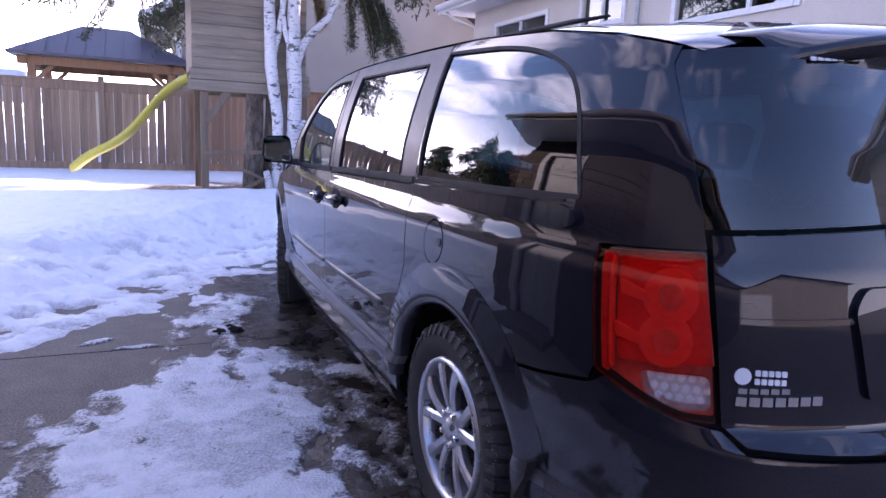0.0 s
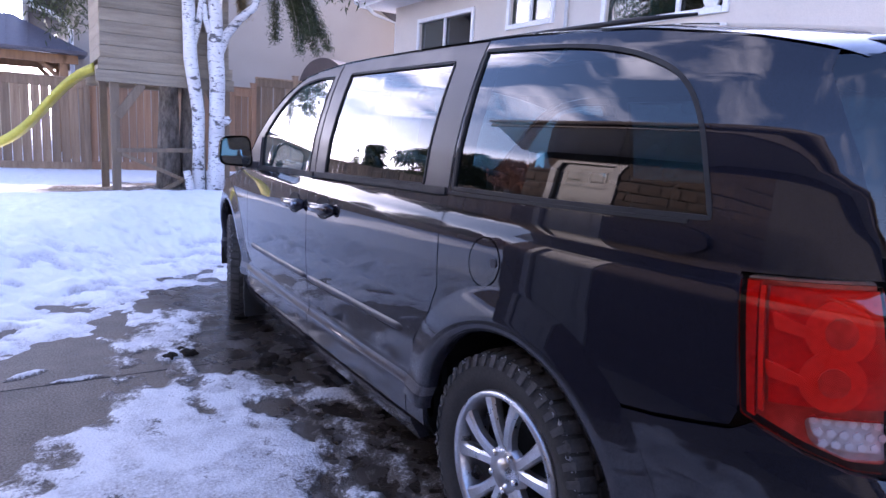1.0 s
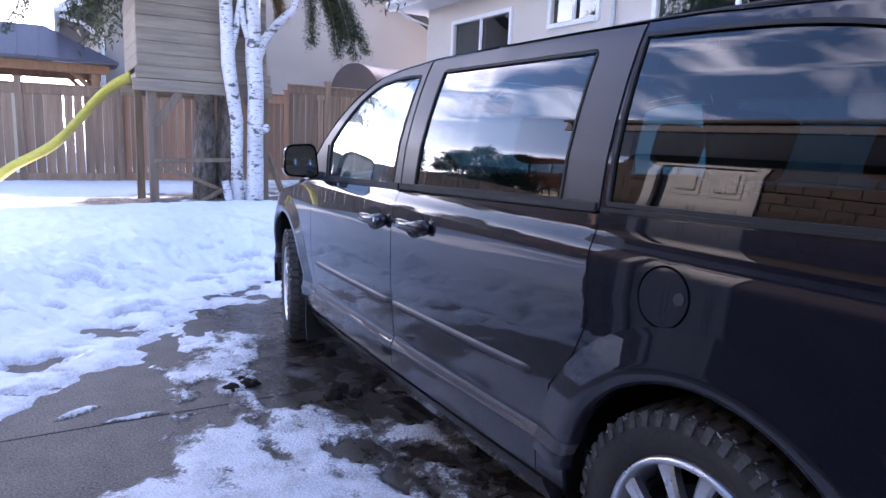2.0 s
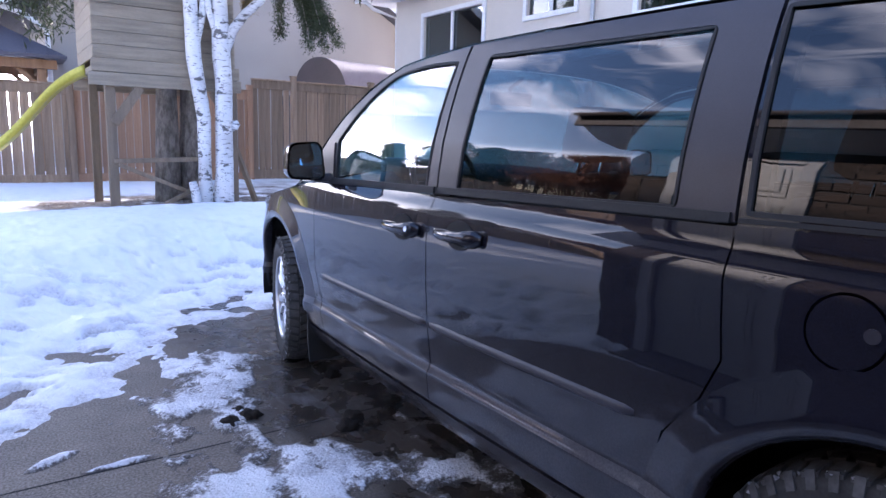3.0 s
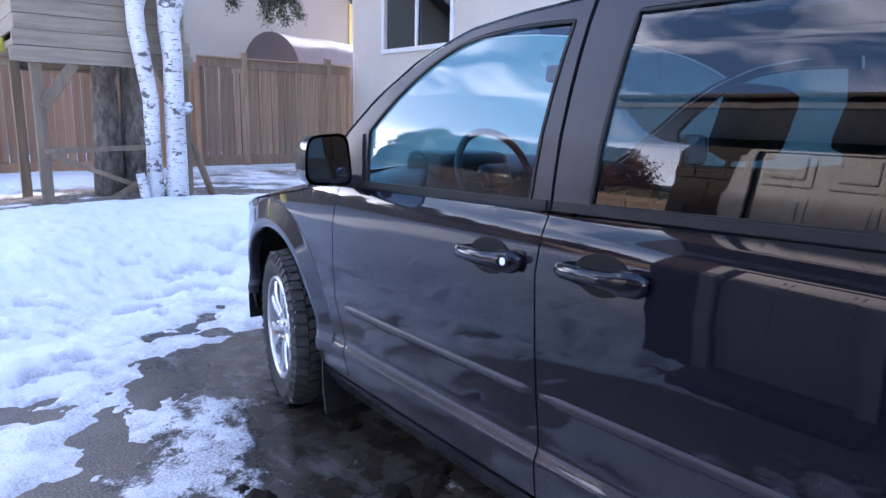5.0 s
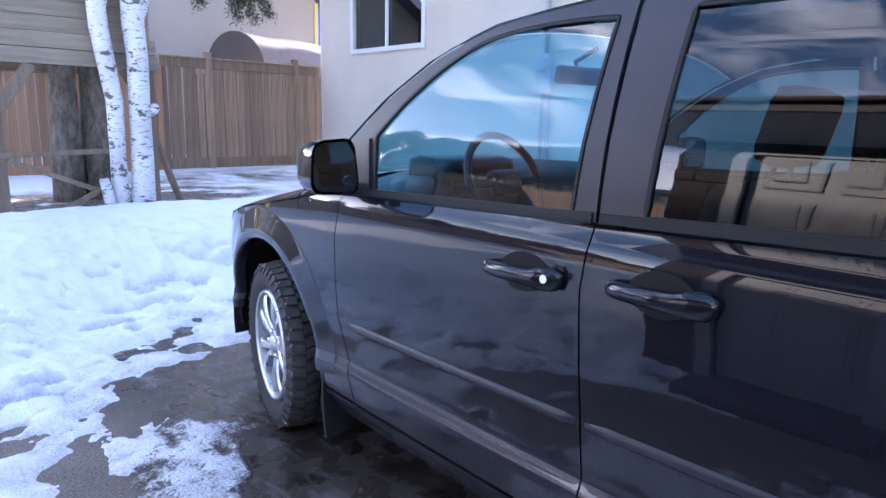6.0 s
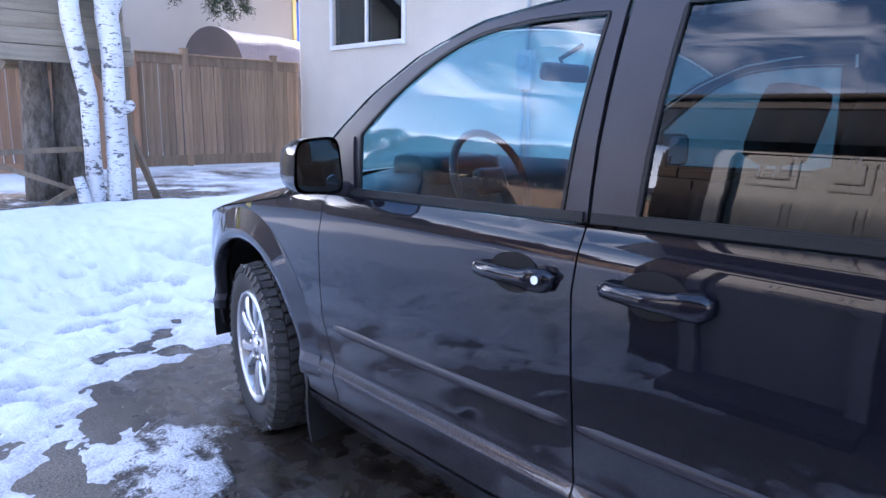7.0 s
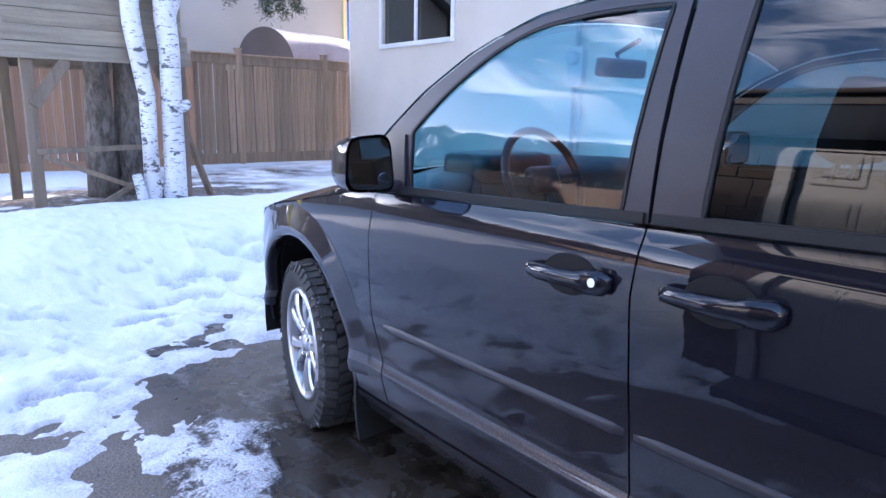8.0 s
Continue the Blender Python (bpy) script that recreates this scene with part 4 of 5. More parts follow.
# wheels
def wheel():
    w = thing("wheel", "", "")
    R, W = .352, .115
    prof = [(-W * .80, .232), (-W * 1.0, .265), (-W * 1.06, .30), (-W * .99, .327), (-W * .86, .339), (W * .86, .339), (W * .99, .327), (W * 1.06, .30), (W, .265), (W * .8, .232)]
    tyre = part("tyre", lathe(prof, 72), TYRE, w, "chunky winter tyre with grit in its tread", smooth=True)
    bm = bmesh.new()
    rng = random.Random(4)
    n = 46
    for k in range(n):
        for x0, x1, tw, off, top in ((-.112, -.062, .30, 0, R - .002), (-.055, -.008, -.5, .5, R), (.004, .050, .5, 0, R), (.060, .112, -.30, .5, R - .002)):
            a = 2 * math.pi * (k + off + rng.uniform(-.06, .06)) / n
            wd = 2 * math.pi * .345 / n * .36
            vs = []
            for x, sg in ((x0, -1), (x1, 1)):
                for d in (-wd, wd):
                    for r in (.331 if abs(x) < .1 else .322, top - (.012 if abs(x) > .1 else 0)):
                        aa = a + (d + sg * tw * .012) / .345
                        vs.append(bm.verts.new((x, r * math.cos(aa), r * math.sin(aa))))
            for f in ((0, 1, 3, 2), (4, 6, 7, 5), (0, 4, 5, 1), (2, 3, 7, 6), (1, 5, 7, 3)):
                bm.faces.new([vs[i] for i in f])
        # shoulder lugs reach down the sidewall
        for sx in (-1, 1):
            a = 2 * math.pi * (k + (0 if sx < 0 else .5)) / n
            vs = []
            for r, x in ((.343, .105), (.308, .121)):
                for d in (-.010, .010):
                    for e in (0, .006):
                        vs.append(bm.verts.new((sx * (x + e), r * math.cos(a + d / .34), r * math.sin(a + d / .34))))
            for f in ((1, 3, 7, 5), (0, 1, 5, 4), (2, 6, 7, 3), (4, 5, 7, 6), (0, 2, 3, 1)):
                bm.faces.new([vs[i] for i in f])
    part("tread", bm, TREAD, tyre)
    bm = bmesh.new()
    for k in range(900):
        a, x = rng.uniform(0, 2 * math.pi), rng.uniform(-.11, .11)
        r, s = .335 + rng.uniform(-.002, .004), rng.uniform(.002, .006)
        c = Vector((x, r * math.cos(a), r * math.sin(a)))
        q = [bm.verts.new(c + Vector((rng.uniform(-s, s), rng.uniform(-s, s), rng.uniform(-s, s)))) for _ in range(4)]
        for f in ((0, 1, 2), (0, 2, 3), (0, 3, 1), (1, 3, 2)):
            bm.faces.new([q[i] for i in f])
    for k in range(420):
        a, x = rng.uniform(0, 2 * math.pi), rng.choice((-1, 1)) * rng.uniform(.098, .120)
        r, s = rng.uniform(.318, .345), rng.uniform(.003, .009)
        c = Vector((x, r * math.cos(a), r * math.sin(a)))
        q = [bm.verts.new(c + Vector((rng.uniform(-s, s), rng.uniform(-s, s), rng.uniform(-s, s)))) for _ in range(4)]
        for f in ((0, 1, 2), (0, 2, 3), (0, 3, 1), (1, 3, 2)):
            bm.faces.new([q[i] for i in f])
    tagged(part("packed_grit", bm, GRIME, tyre, "grey snow grit in the tread"), kind="stuff")
    rim = part("rim", lathe([(-.095, .236), (-.112, .232), (-.114, .222), (-.100, .214), (-.06, .205), (.10, .215), (.1, .225)], 60), RIM, w, "silver alloy rim with paired spokes", smooth=True)
    part("brake_disc", lathe([(-.02, .0), (-.02, .15), (0, .15), (0, 0)], 40), DARK, w, smooth=False)
    bm = bmesh.new()
    for k in range(5):
        for d in (-1, 1):
            a0, a1 = 2 * math.pi * k / 5 + d * .16, 2 * math.pi * k / 5 + d * .30
            rows = []
            for t in [i / 8 for i in range(9)]:
                r, a = .045 + t * .178, a0 + (a1 - a0) * t
                x = -.098 + .030 * (1 - t) ** 2 * 0 - .010 * math.sin(t * math.pi) + .012 * (1 - t)
                hw = .020 - .006 * math.sin(t * math.pi) + .006 * t
                er, ea = Vector((0, math.cos(a), math.sin(a))), Vector((0, -math.sin(a), math.cos(a)))
                rows.append([bm.verts.new(er * r + ea * y + Vector((x + e, 0, 0))) for y, e in ((-hw, .03), (-hw, .008), (-hw * .6, 0), (hw * .6, 0), (hw, .008), (hw, .03))])
            for a, b in zip(rows, rows[1:]):
                for i in range(6):
                    bm.faces.new((a[i], a[(i + 1) % 6], b[(i + 1) % 6], b[i]))
    part("spokes", bm, RIM, rim, smooth=False)
    part("hub", lathe([(-.06, .075), (-.088, .070), (-.094, .052), (-.094, .036), (-.102, .032), (-.104, .0)], 32), RIM, w, smooth=True)
    for k in range(5):
        a = 2 * math.pi * (k + .5) / 5
        bm = lathe([(-.085, .011), (-.100, .010), (-.103, .006), (-.103, 0)], 8)
        bmesh.ops.translate(bm, verts=bm.verts, vec=(0, .056 * math.cos(a), .056 * math.sin(a)))
        part("lug_nut", bm, CHROME, w)
    return w


first = wheel()
WHEELS = [(CX - .845, 0, .350, 0, 10), (CX - .845, 3.015, .350, -13, 40), (CX + .845, 0, .350, 180, 0), (CX + .845, 3.015, .350, 167, 25)]
for i, (x, y, z, turn, spin) in enumerate(WHEELS):
    m = pose(x, y, z, 0, 0, turn) @ pose(0, 0, 0, spin, 0, 0)
    o = first if i == 0 else copy_thing(first, m)
    o.parent, o.matrix_basis = van, m

# door handles
for u0, u1, z0, key in ((1.748, 1.504, .94, True), (1.392, 1.146, .957, False)):
    for side in (-1, 1):
        own = [o for o in van.children if o.name.startswith("front_door" if key else "sliding_door")][0 if side < 0 else 1]
        # flat near-black oval: the shade of the handle's hollow, put in as colour
        panel("handle_cup", rounded(arc((u0 + u1) / 2, z0 + .004, .075, 0, 340, 17, .048), .01), DARK, own, proud=.0035, depth=.006, gap=0, side=side)
        bm = bmesh.new()
        rows = []
        for k in range(17):
            t = k / 16
            u = u0 + (u1 - u0) * t
            lift = .012 + .036 * math.sin(math.pi * min(1, max(0, t))) ** .45
            h = .017 + .007 * t + .005 * (t > .7)
            if k in (0, 16):
                h *= .55
            rows.append([bm.verts.new(at_skin(u, z0 + dz + .006 * t, pr, side)) for dz, pr in ((-h, lift - .012), (-h * .8, lift - .001), (0, lift + .004), (h * .8, lift - .001), (h, lift - .012), (0, lift - .018))])
        for a, b in zip(rows, rows[1:]):
            for i in range(6):
                bm.faces.new((a[i], a[(i + 1) % 6], b[(i + 1) % 6], b[i]))
        bm.faces.new(rows[0]), bm.faces.new(rows[-1][::-1])
        hd = part("door_handle", bm, PAINT_CLEAN, own, "glossy black pull handle", smooth=True)
        if key and side < 0:
            panel("keyhole", arc(1.528, .951, .010, 0, 330, 11), CHROME, hd, proud=.050, depth=.02, gap=0, fine=.02, side=side, label="silver key lock")
# crease behind the sliding door's handle
for side in (-1, 1):
    own = [o for o in van.children if o.name.startswith("sliding_door")][0 if side < 0 else 1]
    panel("door_crease", rounded([(1.08, 1.005), (1.06, 1.016), (.72, 1.010), (.60, .998), (.72, .996)], .01), PAINT_CLEAN, own, proud=.005, depth=.006, gap=0, side=side)

# door mirrors
for s in (-1, 1):
    own = [o for o in van.children if o.name.startswith("front_door")][0 if s < 0 else 1]
    bm = bmesh.new()
    rows = []
    for k in range(8):
        t = k / 7
        sc = 1 - .30 * t ** 2.2
        o = Vector((CX + s * 1.105, 2.285 + .125 * t, 1.150))
        ring = rounded([(-.098, -.088), (.098, -.075), (.088, .078), (-.075, .088)], .045, 5)
        rows.append([bm.verts.new(o + Vector((s * a * sc, -.15 * a, b * sc))) for a, b in ring])
    for a, b in zip(rows, rows[1:]):
        for i in range(len(a)):
            bm.faces.new((a[i], a[(i + 1) % len(a)], b[(i + 1) % len(a)], b[i]))
    bm.faces.new(rows[-1])
    mirror = part("door_mirror", bm, PAINT_CLEAN, own, "black door mirror housing", smooth=True)
    ring = rounded([(-.088, -.078), (.088, -.066), (.079, .069), (-.067, .078)], .04, 5)
    bm = bmesh.new()
    bm.faces.new([bm.verts.new(Vector((CX + s * (1.105 + a), 2.284 - .15 * a + .04 * b, 1.150 + b))) for a, b in ring])
    part("mirror_glass", bm, MIRROR, mirror, "mirror glass")
    bm = lathe([(0, .0), (0, .022), (.004, .024), (.004, 0)], 24)
    part("blind_spot_mirror", bm, MIRROR, mirror, "small round stick-on mirror", m=pose(CX + s * (1.105 + .045 * -s * s), 2.286, 1.10, 0, 0, 90))
    part("mirror_arm", box((-.06, -.035, -.02), (.06, .035, .02), .012), SATIN, mirror, m=pose(CX + s * .985, 2.36, 1.075, 0, 0, 8 * s))

# sail panel in front of the glass
for s in (-1, 1):
    own = [o for o in van.children if o.name.startswith("front_door")][0 if s < 0 else 1]
    panel("sail_panel", [(2.43, 1.052), (2.575, 1.045), (2.322, 1.235), (2.292, 1.062)], SATIN, own, proud=.006, depth=.01, gap=.003, side=s)


# cabin: dash, wheel, mirror, seats
def seat(x, y, wide, name="seat"):
    st = part(name, box((x - wide / 2, y - .25, .42), (x + wide / 2, y + .27, .60), .05), SEAT, van, "dark cloth seat", smooth=True)
    m = pose(x, y - .25, .55, 14, 0, 0)
    part("backrest", box((-wide / 2, -.07, 0), (wide / 2, .07, .62), .05), SEAT, st, smooth=True, m=m)
    for hx in ((0,) if wide < .7 else (-.4, .4)):
        for dx in (-.06, .06):
            part("headrest_post", tube([(hx + dx, 0, .60), (hx + dx, 0, .72)], .007, 8), CHROME, st, m=m)
        part("headrest", box((hx - .135, -.055, .67), (hx + .135, .05, .87), .045), SEAT, st, smooth=True, m=m)


seat(CX - .40, 1.70, .52), seat(CX + .40, 1.70, .52)
seat(CX - .42, .75, .50), seat(CX + .42, .75, .50)
seat(CX, -.30, 1.2, "bench_seat")
bm = bmesh.new()
rows = []
for k in range(13):
    x = -.86 + 1.72 * k / 12
    rows.append([bm.verts.new((CX + x, y, z)) for y, z in ((2.93, 1.06 - .14 * (x * x)), (2.70, 1.13 - .16 * (x * x)), (2.45, 1.13 - .10 * (x * x)), (2.36, 1.06 - .04 * (x * x)), (2.38, .85), (2.5, .60), (2.95, .60))])
for a, b in zip(rows, rows[1:]):
    for i in range(7):
        bm.faces.new((a[i], a[(i + 1) % 7], b[(i + 1) % 7], b[i]))
part("dashboard", bm, DASH, van, "grey dashboard", smooth=True)
part("instrument_hood", box((CX - .58, 2.35, 1.05), (CX - .22, 2.6, 1.16), .04), DASH, van, smooth=True)
bm = bmesh.new()
ring = [(.185 * math.cos(a), .185 * math.sin(a), 0) for a in [2 * math.pi * k / 40 for k in range(40)]]
for i in range(40):
    tube([ring[i], ring[(i + 1) % 40]], .015, 8, bm, False)
sw = part("steering_wheel", bm, PLASTIC, van, "black steering wheel", smooth=True, m=pose(CX - .40, 2.24, 1.075, 65, 0, 0))
part("wheel_hub", box((-.07, -.05, -.03), (.07, .05, .02), .02), PLASTIC, sw, smooth=True)
# trim that closes the cabin below the far windows
for s in (-1, 1):
    for own, u0, u1 in (("front_door", 2.62, 1.47), ("sliding_door", 1.43, .40)):
        door_skin = [o for o in van.children if o.name.startswith(own)][0 if s < 0 else 1]
        panel("door_trim", [(u0, .45), (u0, BELT(u0) + .012), (u1, BELT(u1) + .012), (u1, .45)], DASH, door_skin, proud=-.075, depth=.02, side=s)
for a in (0, 180, 270):
    part("spoke", box((.05, -.018, -.012), (.18, .018, .008), .006), PLASTIC, sw, m=pose(0, 0, 0, 0, 0, a))
part("rear_view_mirror", box((-.12, -.02, -.035), (.12, .02, .035), .018), PLASTIC, van, smooth=True, m=pose(CX - .02, 2.22, 1.475, 8, 0, -10))
part("mirror_stem", tube([(CX, 2.235, 1.49), (CX, 2.26, 1.53), (CX, 2.16, 1.575)], .009, 8), PLASTIC, van)
part("floor_carpet", box((CX - .84, -.8, .32), (CX + .84, 2.6, .40)), DARK, van)
part("headliner", box((CX - .55, -.30, 1.545), (CX + .55, 1.55, 1.556)), plain("grey_headliner", (.3, .29, .27), .9), van)

# badge and stickers on the tailgate, as plain bars
def mark(u0, u1, z0, z1, material, name="badge"):
    return panel(name, rounded([(u0, z0), (u1, z0), (u1, z1), (u0, z1)], .0015, 2), material, van, proud=.004, depth=.004, gap=0, fine=.03)


for i in range(7):
    a = -.975 - .0262 * i
    mark(a, a - .021, .788 + .0012 * i, .806 + .0012 * i, CHROME)
for i in range(5):
    a = -.978 - .0215 * i
    mark(a, a - .017, .813 + .001 * i, .824 + .001 * i, CHROME)
panel("sticker", arc(-.984, .848, .017, 0, 330, 11), STICKER, van, proud=.003, depth=.003, gap=0, fine=.02, label="round white sticker")
for i in range(5):
    a = -1.008 - .0135 * i
    mark(a, a - .010, .851, .862, STICKER, "sticker")
    mark(a, a - .010, .834, .845, STICKER, "sticker")
for i in range(8):
    a = -1.135 - .021 * i
    mark(a, a - .017, 1.474 + .001 * i, 1.490 + .001 * i, STICKER, "sticker")


# ---- the back fence ----
FENCE_Y = 11.85


def fence_run(x0, x1, base, top, board, posts, label, material, rng, y=FENCE_Y, along="x", gap=.010):
    f = thing("fence", label, "fence", "back fence")
    put = (lambda a, d, z: (a, y + d, z)) if along == "x" else (lambda a, d, z: (y + d, a, z))
    dz = .02
    for px in posts:
        part("post", box(put(px - .05, -.06, base - .4), put(px + .05, .04, top + .10), .008), material, f)
        part("post_cap", box(put(px - .062, -.072, top + .10), put(px + .062, .052, top + .122), .006), material, f)
    part("top_rail", box(put(x0, -.035, top - .15), put(x1, .03, top + .0), .006), material, f)
    part("cap_rail", box(put(x0, -.06, top + .002), put(x1, .05, top + .03), .006), material, f)
    part("kick_board", box(put(x0, -.03, base - .05), put(x1, .02, base + .13), .006), material, f)
    meshes = []
    for k in range(4):
        bm = bmesh.new()
        box((-board / 2 + gap / 2, -.010, 0), (board / 2 - gap / 2, .009, 1), 0, None, bm) if along == "x" else box((-.010, -board / 2 + gap / 2, 0), (.009, board / 2 - gap / 2, 1), 0, None, bm)
        meshes.append(mesh_of("board", bm, material))
    n = int((x1 - x0) / board)
    for k in range(n):
        c = x0 + (k + .5) * (x1 - x0) / n
        if any(abs(c - p) < .03 for p in posts):
            continue
        o = new("board", rng.choice(meshes))
        o.parent = f
        o.location = put(c, .010 * (-1) ** k * .6 + rng.uniform(-.002, .002), base + .12)
        o.scale = (1, 1, top - .09 - base - .12)
        o.rotation_euler = (0, rng.uniform(-.006, .006), 0) if along == "x" else (rng.uniform(-.006, .006), 0, 0)
    return f


rng = random.Random(7)
fence_run(-12.5, -1.20, .34, 1.90, .142, [-12.4, -10, -7.6, -5.1, -2.68, -1.22], "weathered grey-brown board fence behind the snowy lawn", FENCE, rng)
fence_run(-1.18, 1.72, .36, 1.98, .125, [.3, 1.70], "reddish cedar board fence behind the playhouse", FENCE_RED, rng)
fence_run(1.74, 4.74, .42, 2.20, .118, [2.55, 4.22], "brown board fence ending at the stucco house", FENCE, rng)
fence_run(-6, 11.8, .34, 1.90, .16, [-3.5, -1, 1.5, 4, 6.5, 9, 11.6], "weathered board fence along the side of the lawn", FENCE, rng, y=-12.5, along="y")


# ---- playhouse on posts, with its slide ----
play = thing("playhouse", "grey weathered wooden playhouse raised on posts", "playhouse", at=(0, 0, 0))
rng = random.Random(3)
zb = 1.98
while zb < 3.9:
    part("board", box((-1.34, 7.47, zb + .002), (.13, 7.495, zb + .138), .004), OLD_WOOD, play)
    part("board", box((-1.34, 9.0, zb + .002), (.13, 9.025, zb + .138), .004), OLD_WOOD, play)
    part("board", box((-1.345, 7.5, zb + .002), (-1.32, 9.0, zb + .138), .004), OLD_WOOD, play)
    part("board", box((.11, 7.5, zb + .002), (.135, 9.0, zb + .138), .004), OLD_WOOD, play)
    zb += .14
for z0, x0, x1 in ((1.70, -1.40, .19), (1.842, -1.37, .17)):
    part("floor_beam", box((x0, 7.43, z0), (x1, 7.468, z0 + .135), .005), OLD_WOOD, play)
    part("floor_beam", box((x0, 9.03, z0), (x1, 9.068, z0 + .135), .005), OLD_WOOD, play)
part("floor_deck", box((-1.36, 7.45, 1.84), (.16, 9.05, 1.90), .004), OLD_WOOD, play)
for x in (-1.20, .10):
    for y in (7.52, 8.98):
        part("post", box((x - .048, y - .048, .0), (x + .048, y + .048, 1.84), .006), POST_WOOD, play)
part("brace", beam((-1.18, 7.46, 1.30), (-.90, 7.46, 1.70), .04, .10), POST_WOOD, play)
part("brace", beam((.10, 7.46, 1.30), (-.14, 7.46, 1.70), .04, .10), POST_WOOD, play)
part("rail", beam((-1.20, 7.45, .90), (-.20, 7.45, .93), .035, .05), POST_WOOD, play)
part("rail", beam((-1.15, 7.44, .86), (-.32, 7.50, .50), .03, .045), POST_WOOD, play)
part("rail", beam((-.85, 7.30, .36), (-.28, 7.44, .64), .03, .05), POST_WOOD, play)
part("prop", beam((.50, 7.9, .34), (.16, 7.6, 1.05), .06, .05), POST_WOOD, play)

slide = thing("slide", "yellow plastic wavy slide leaning from the playhouse to the snow", "slide")
bm = bmesh.new()
rows = []
a, b = Vector((-1.33, 8.25, 1.86)), Vector((-2.84, 8.55, .50))
d = (b - a).normalized()
sidew = Vector((d.y, -d.x, 0)).normalized()
for k in range(41):
    t = k / 40
    p = a.lerp(b, t) + Vector((0, 0, .075 * math.sin(t * math.pi * 2.6 + .1) * (1 - .2 * t)))
    if t > .93:
        p.z = max(p.z, .43)
    rows.append([bm.verts.new(p + sidew * w + Vector((0, 0, h))) for w, h in ((-.20, .075), (-.18, .08), (-.16, .01), (.16, .01), (.18, .08), (.20, .075), (.18, -.02), (-.18, -.02))])
for p, q in zip(rows, rows[1:]):
    for i in range(8):
        bm.faces.new((p[i], p[(i + 1) % 8], q[(i + 1) % 8], q[i]))
bm.faces.new(rows[0]), bm.faces.new(rows[-1][::-1])
part("chute", bm, YELLOW, slide, smooth=True)


# ---- trees ----
def limb_points(start, direction, length, droop, n, rng, wob=.06):
    p, d, out = Vector(start), Vector(direction).normalized(), [Vector(start)]
    for k in range(n):
        d = (d + Vector((rng.uniform(-wob, wob), rng.uniform(-wob, wob), droop / n + rng.uniform(-wob, wob) * .5))).normalized()
        p = p + d * length / n
        out.append(p.copy())
    return out


birch = thing("birch_tree", "white-barked birch with two leaning trunks in the snow", "tree")
rng = random.Random(11)
T1 = [(-.285, 7.30, .25), (-.285, 7.30, .9), (-.28, 7.30, 1.4), (-.33, 7.30, 1.75), (-.37, 7.30, 2.05), (-.385, 7.32, 2.7), (-.42, 7.34, 4.0), (-.5, 7.4, 6.0)]
T2 = [(-.095, 7.28, .25), (-.07, 7.28, .8), (-.065, 7.28, 1.3), (-.055, 7.28, 1.8), (-.075, 7.28, 2.1), (-.08, 7.29, 2.7), (-.02, 7.3, 4.0), (.1, 7.3, 6.2)]
part("trunk", tube(T1, [.085, .07, .075, .078, .082, .075, .06, .02], 16), BIRCH, birch, smooth=True)
part("trunk", tube(T2, [.12, .10, .095, .094, .10, .085, .065, .02], 16), BIRCH, birch, smooth=True)
part("limb", tube([(-.06, 7.28, 2.08), (.05, 7.26, 2.38), (.20, 7.25, 2.58), (.38, 7.24, 2.75), (.55, 7.2, 3.2), (.75, 7.1, 4.0)], [.06, .055, .05, .048, .04, .02], 12), BIRCH, birch, smooth=True)
part("limb", tube([(-.37, 7.3, 2.1), (-.28, 7.3, 2.45), (-.22, 7.3, 2.8), (-.1, 7.3, 3.6)], [.045, .04, .038, .02], 10), BIRCH, birch, smooth=True)
part("limb", tube([(-.09, 7.27, 2.2), (-.20, 7.26, 2.55), (-.26, 7.25, 3.1)], [.04, .035, .02], 10), BIRCH, birch, smooth=True)
part("stub", tube([(-.37, 7.26, .30), (-.41, 7.25, .55), (-.44, 7.24, .68)], [.055, .05, .042], 10), BIRCH, birch, smooth=True)
part("knot", tube([(.0, 7.26, 1.30), (.05, 7.24, 1.33), (.09, 7.23, 1.36)], [.05, .055, .03], 10), BIRCH, birch, smooth=True)
bm = bmesh.new()
for k in range(26):
    z = rng.uniform(2.9, 5.6)
    a = rng.uniform(0, 6.28)
    pts = limb_points((-.2 + rng.uniform(-.2, .2), 7.3, z), (math.cos(a), math.sin(a), .7), rng.uniform(.8, 1.6), -.1, 6, rng)
    tube(pts, [.018, .014, .011, .008, .006, .004, .002], 5, bm)
part("branches", bm, TWIG, birch)


def needle_bough(pts, spread, count, bm, rng, size=.055, hang=.8):
    """Needled twigs along a bough: short blades that fan out and hang."""
    n = len(pts) - 1
    for _ in range(count):
        t = rng.random() ** .7 * n
        i = min(int(t), n - 1)
        p = pts[i].lerp(pts[i + 1], t - i)
        s = spread * (1.1 - .6 * t / n)
        o = p + Vector((rng.gauss(0, s), rng.gauss(0, s), -abs(rng.gauss(0, s)) * hang))
        d = Vector((rng.gauss(0, 1), rng.gauss(0, 1), -abs(rng.gauss(0, 1)) * 1.3)).normalized() * size * rng.uniform(.6, 1.5)
        w = d.cross(Vector((rng.gauss(0, 1), rng.gauss(0, 1), rng.gauss(0, 1)))).normalized() * size * .11
        bm.faces.new([bm.verts.new(q) for q in (o - w * .4, o + d * .5 - w, o + d, o + d * .5 + w)])


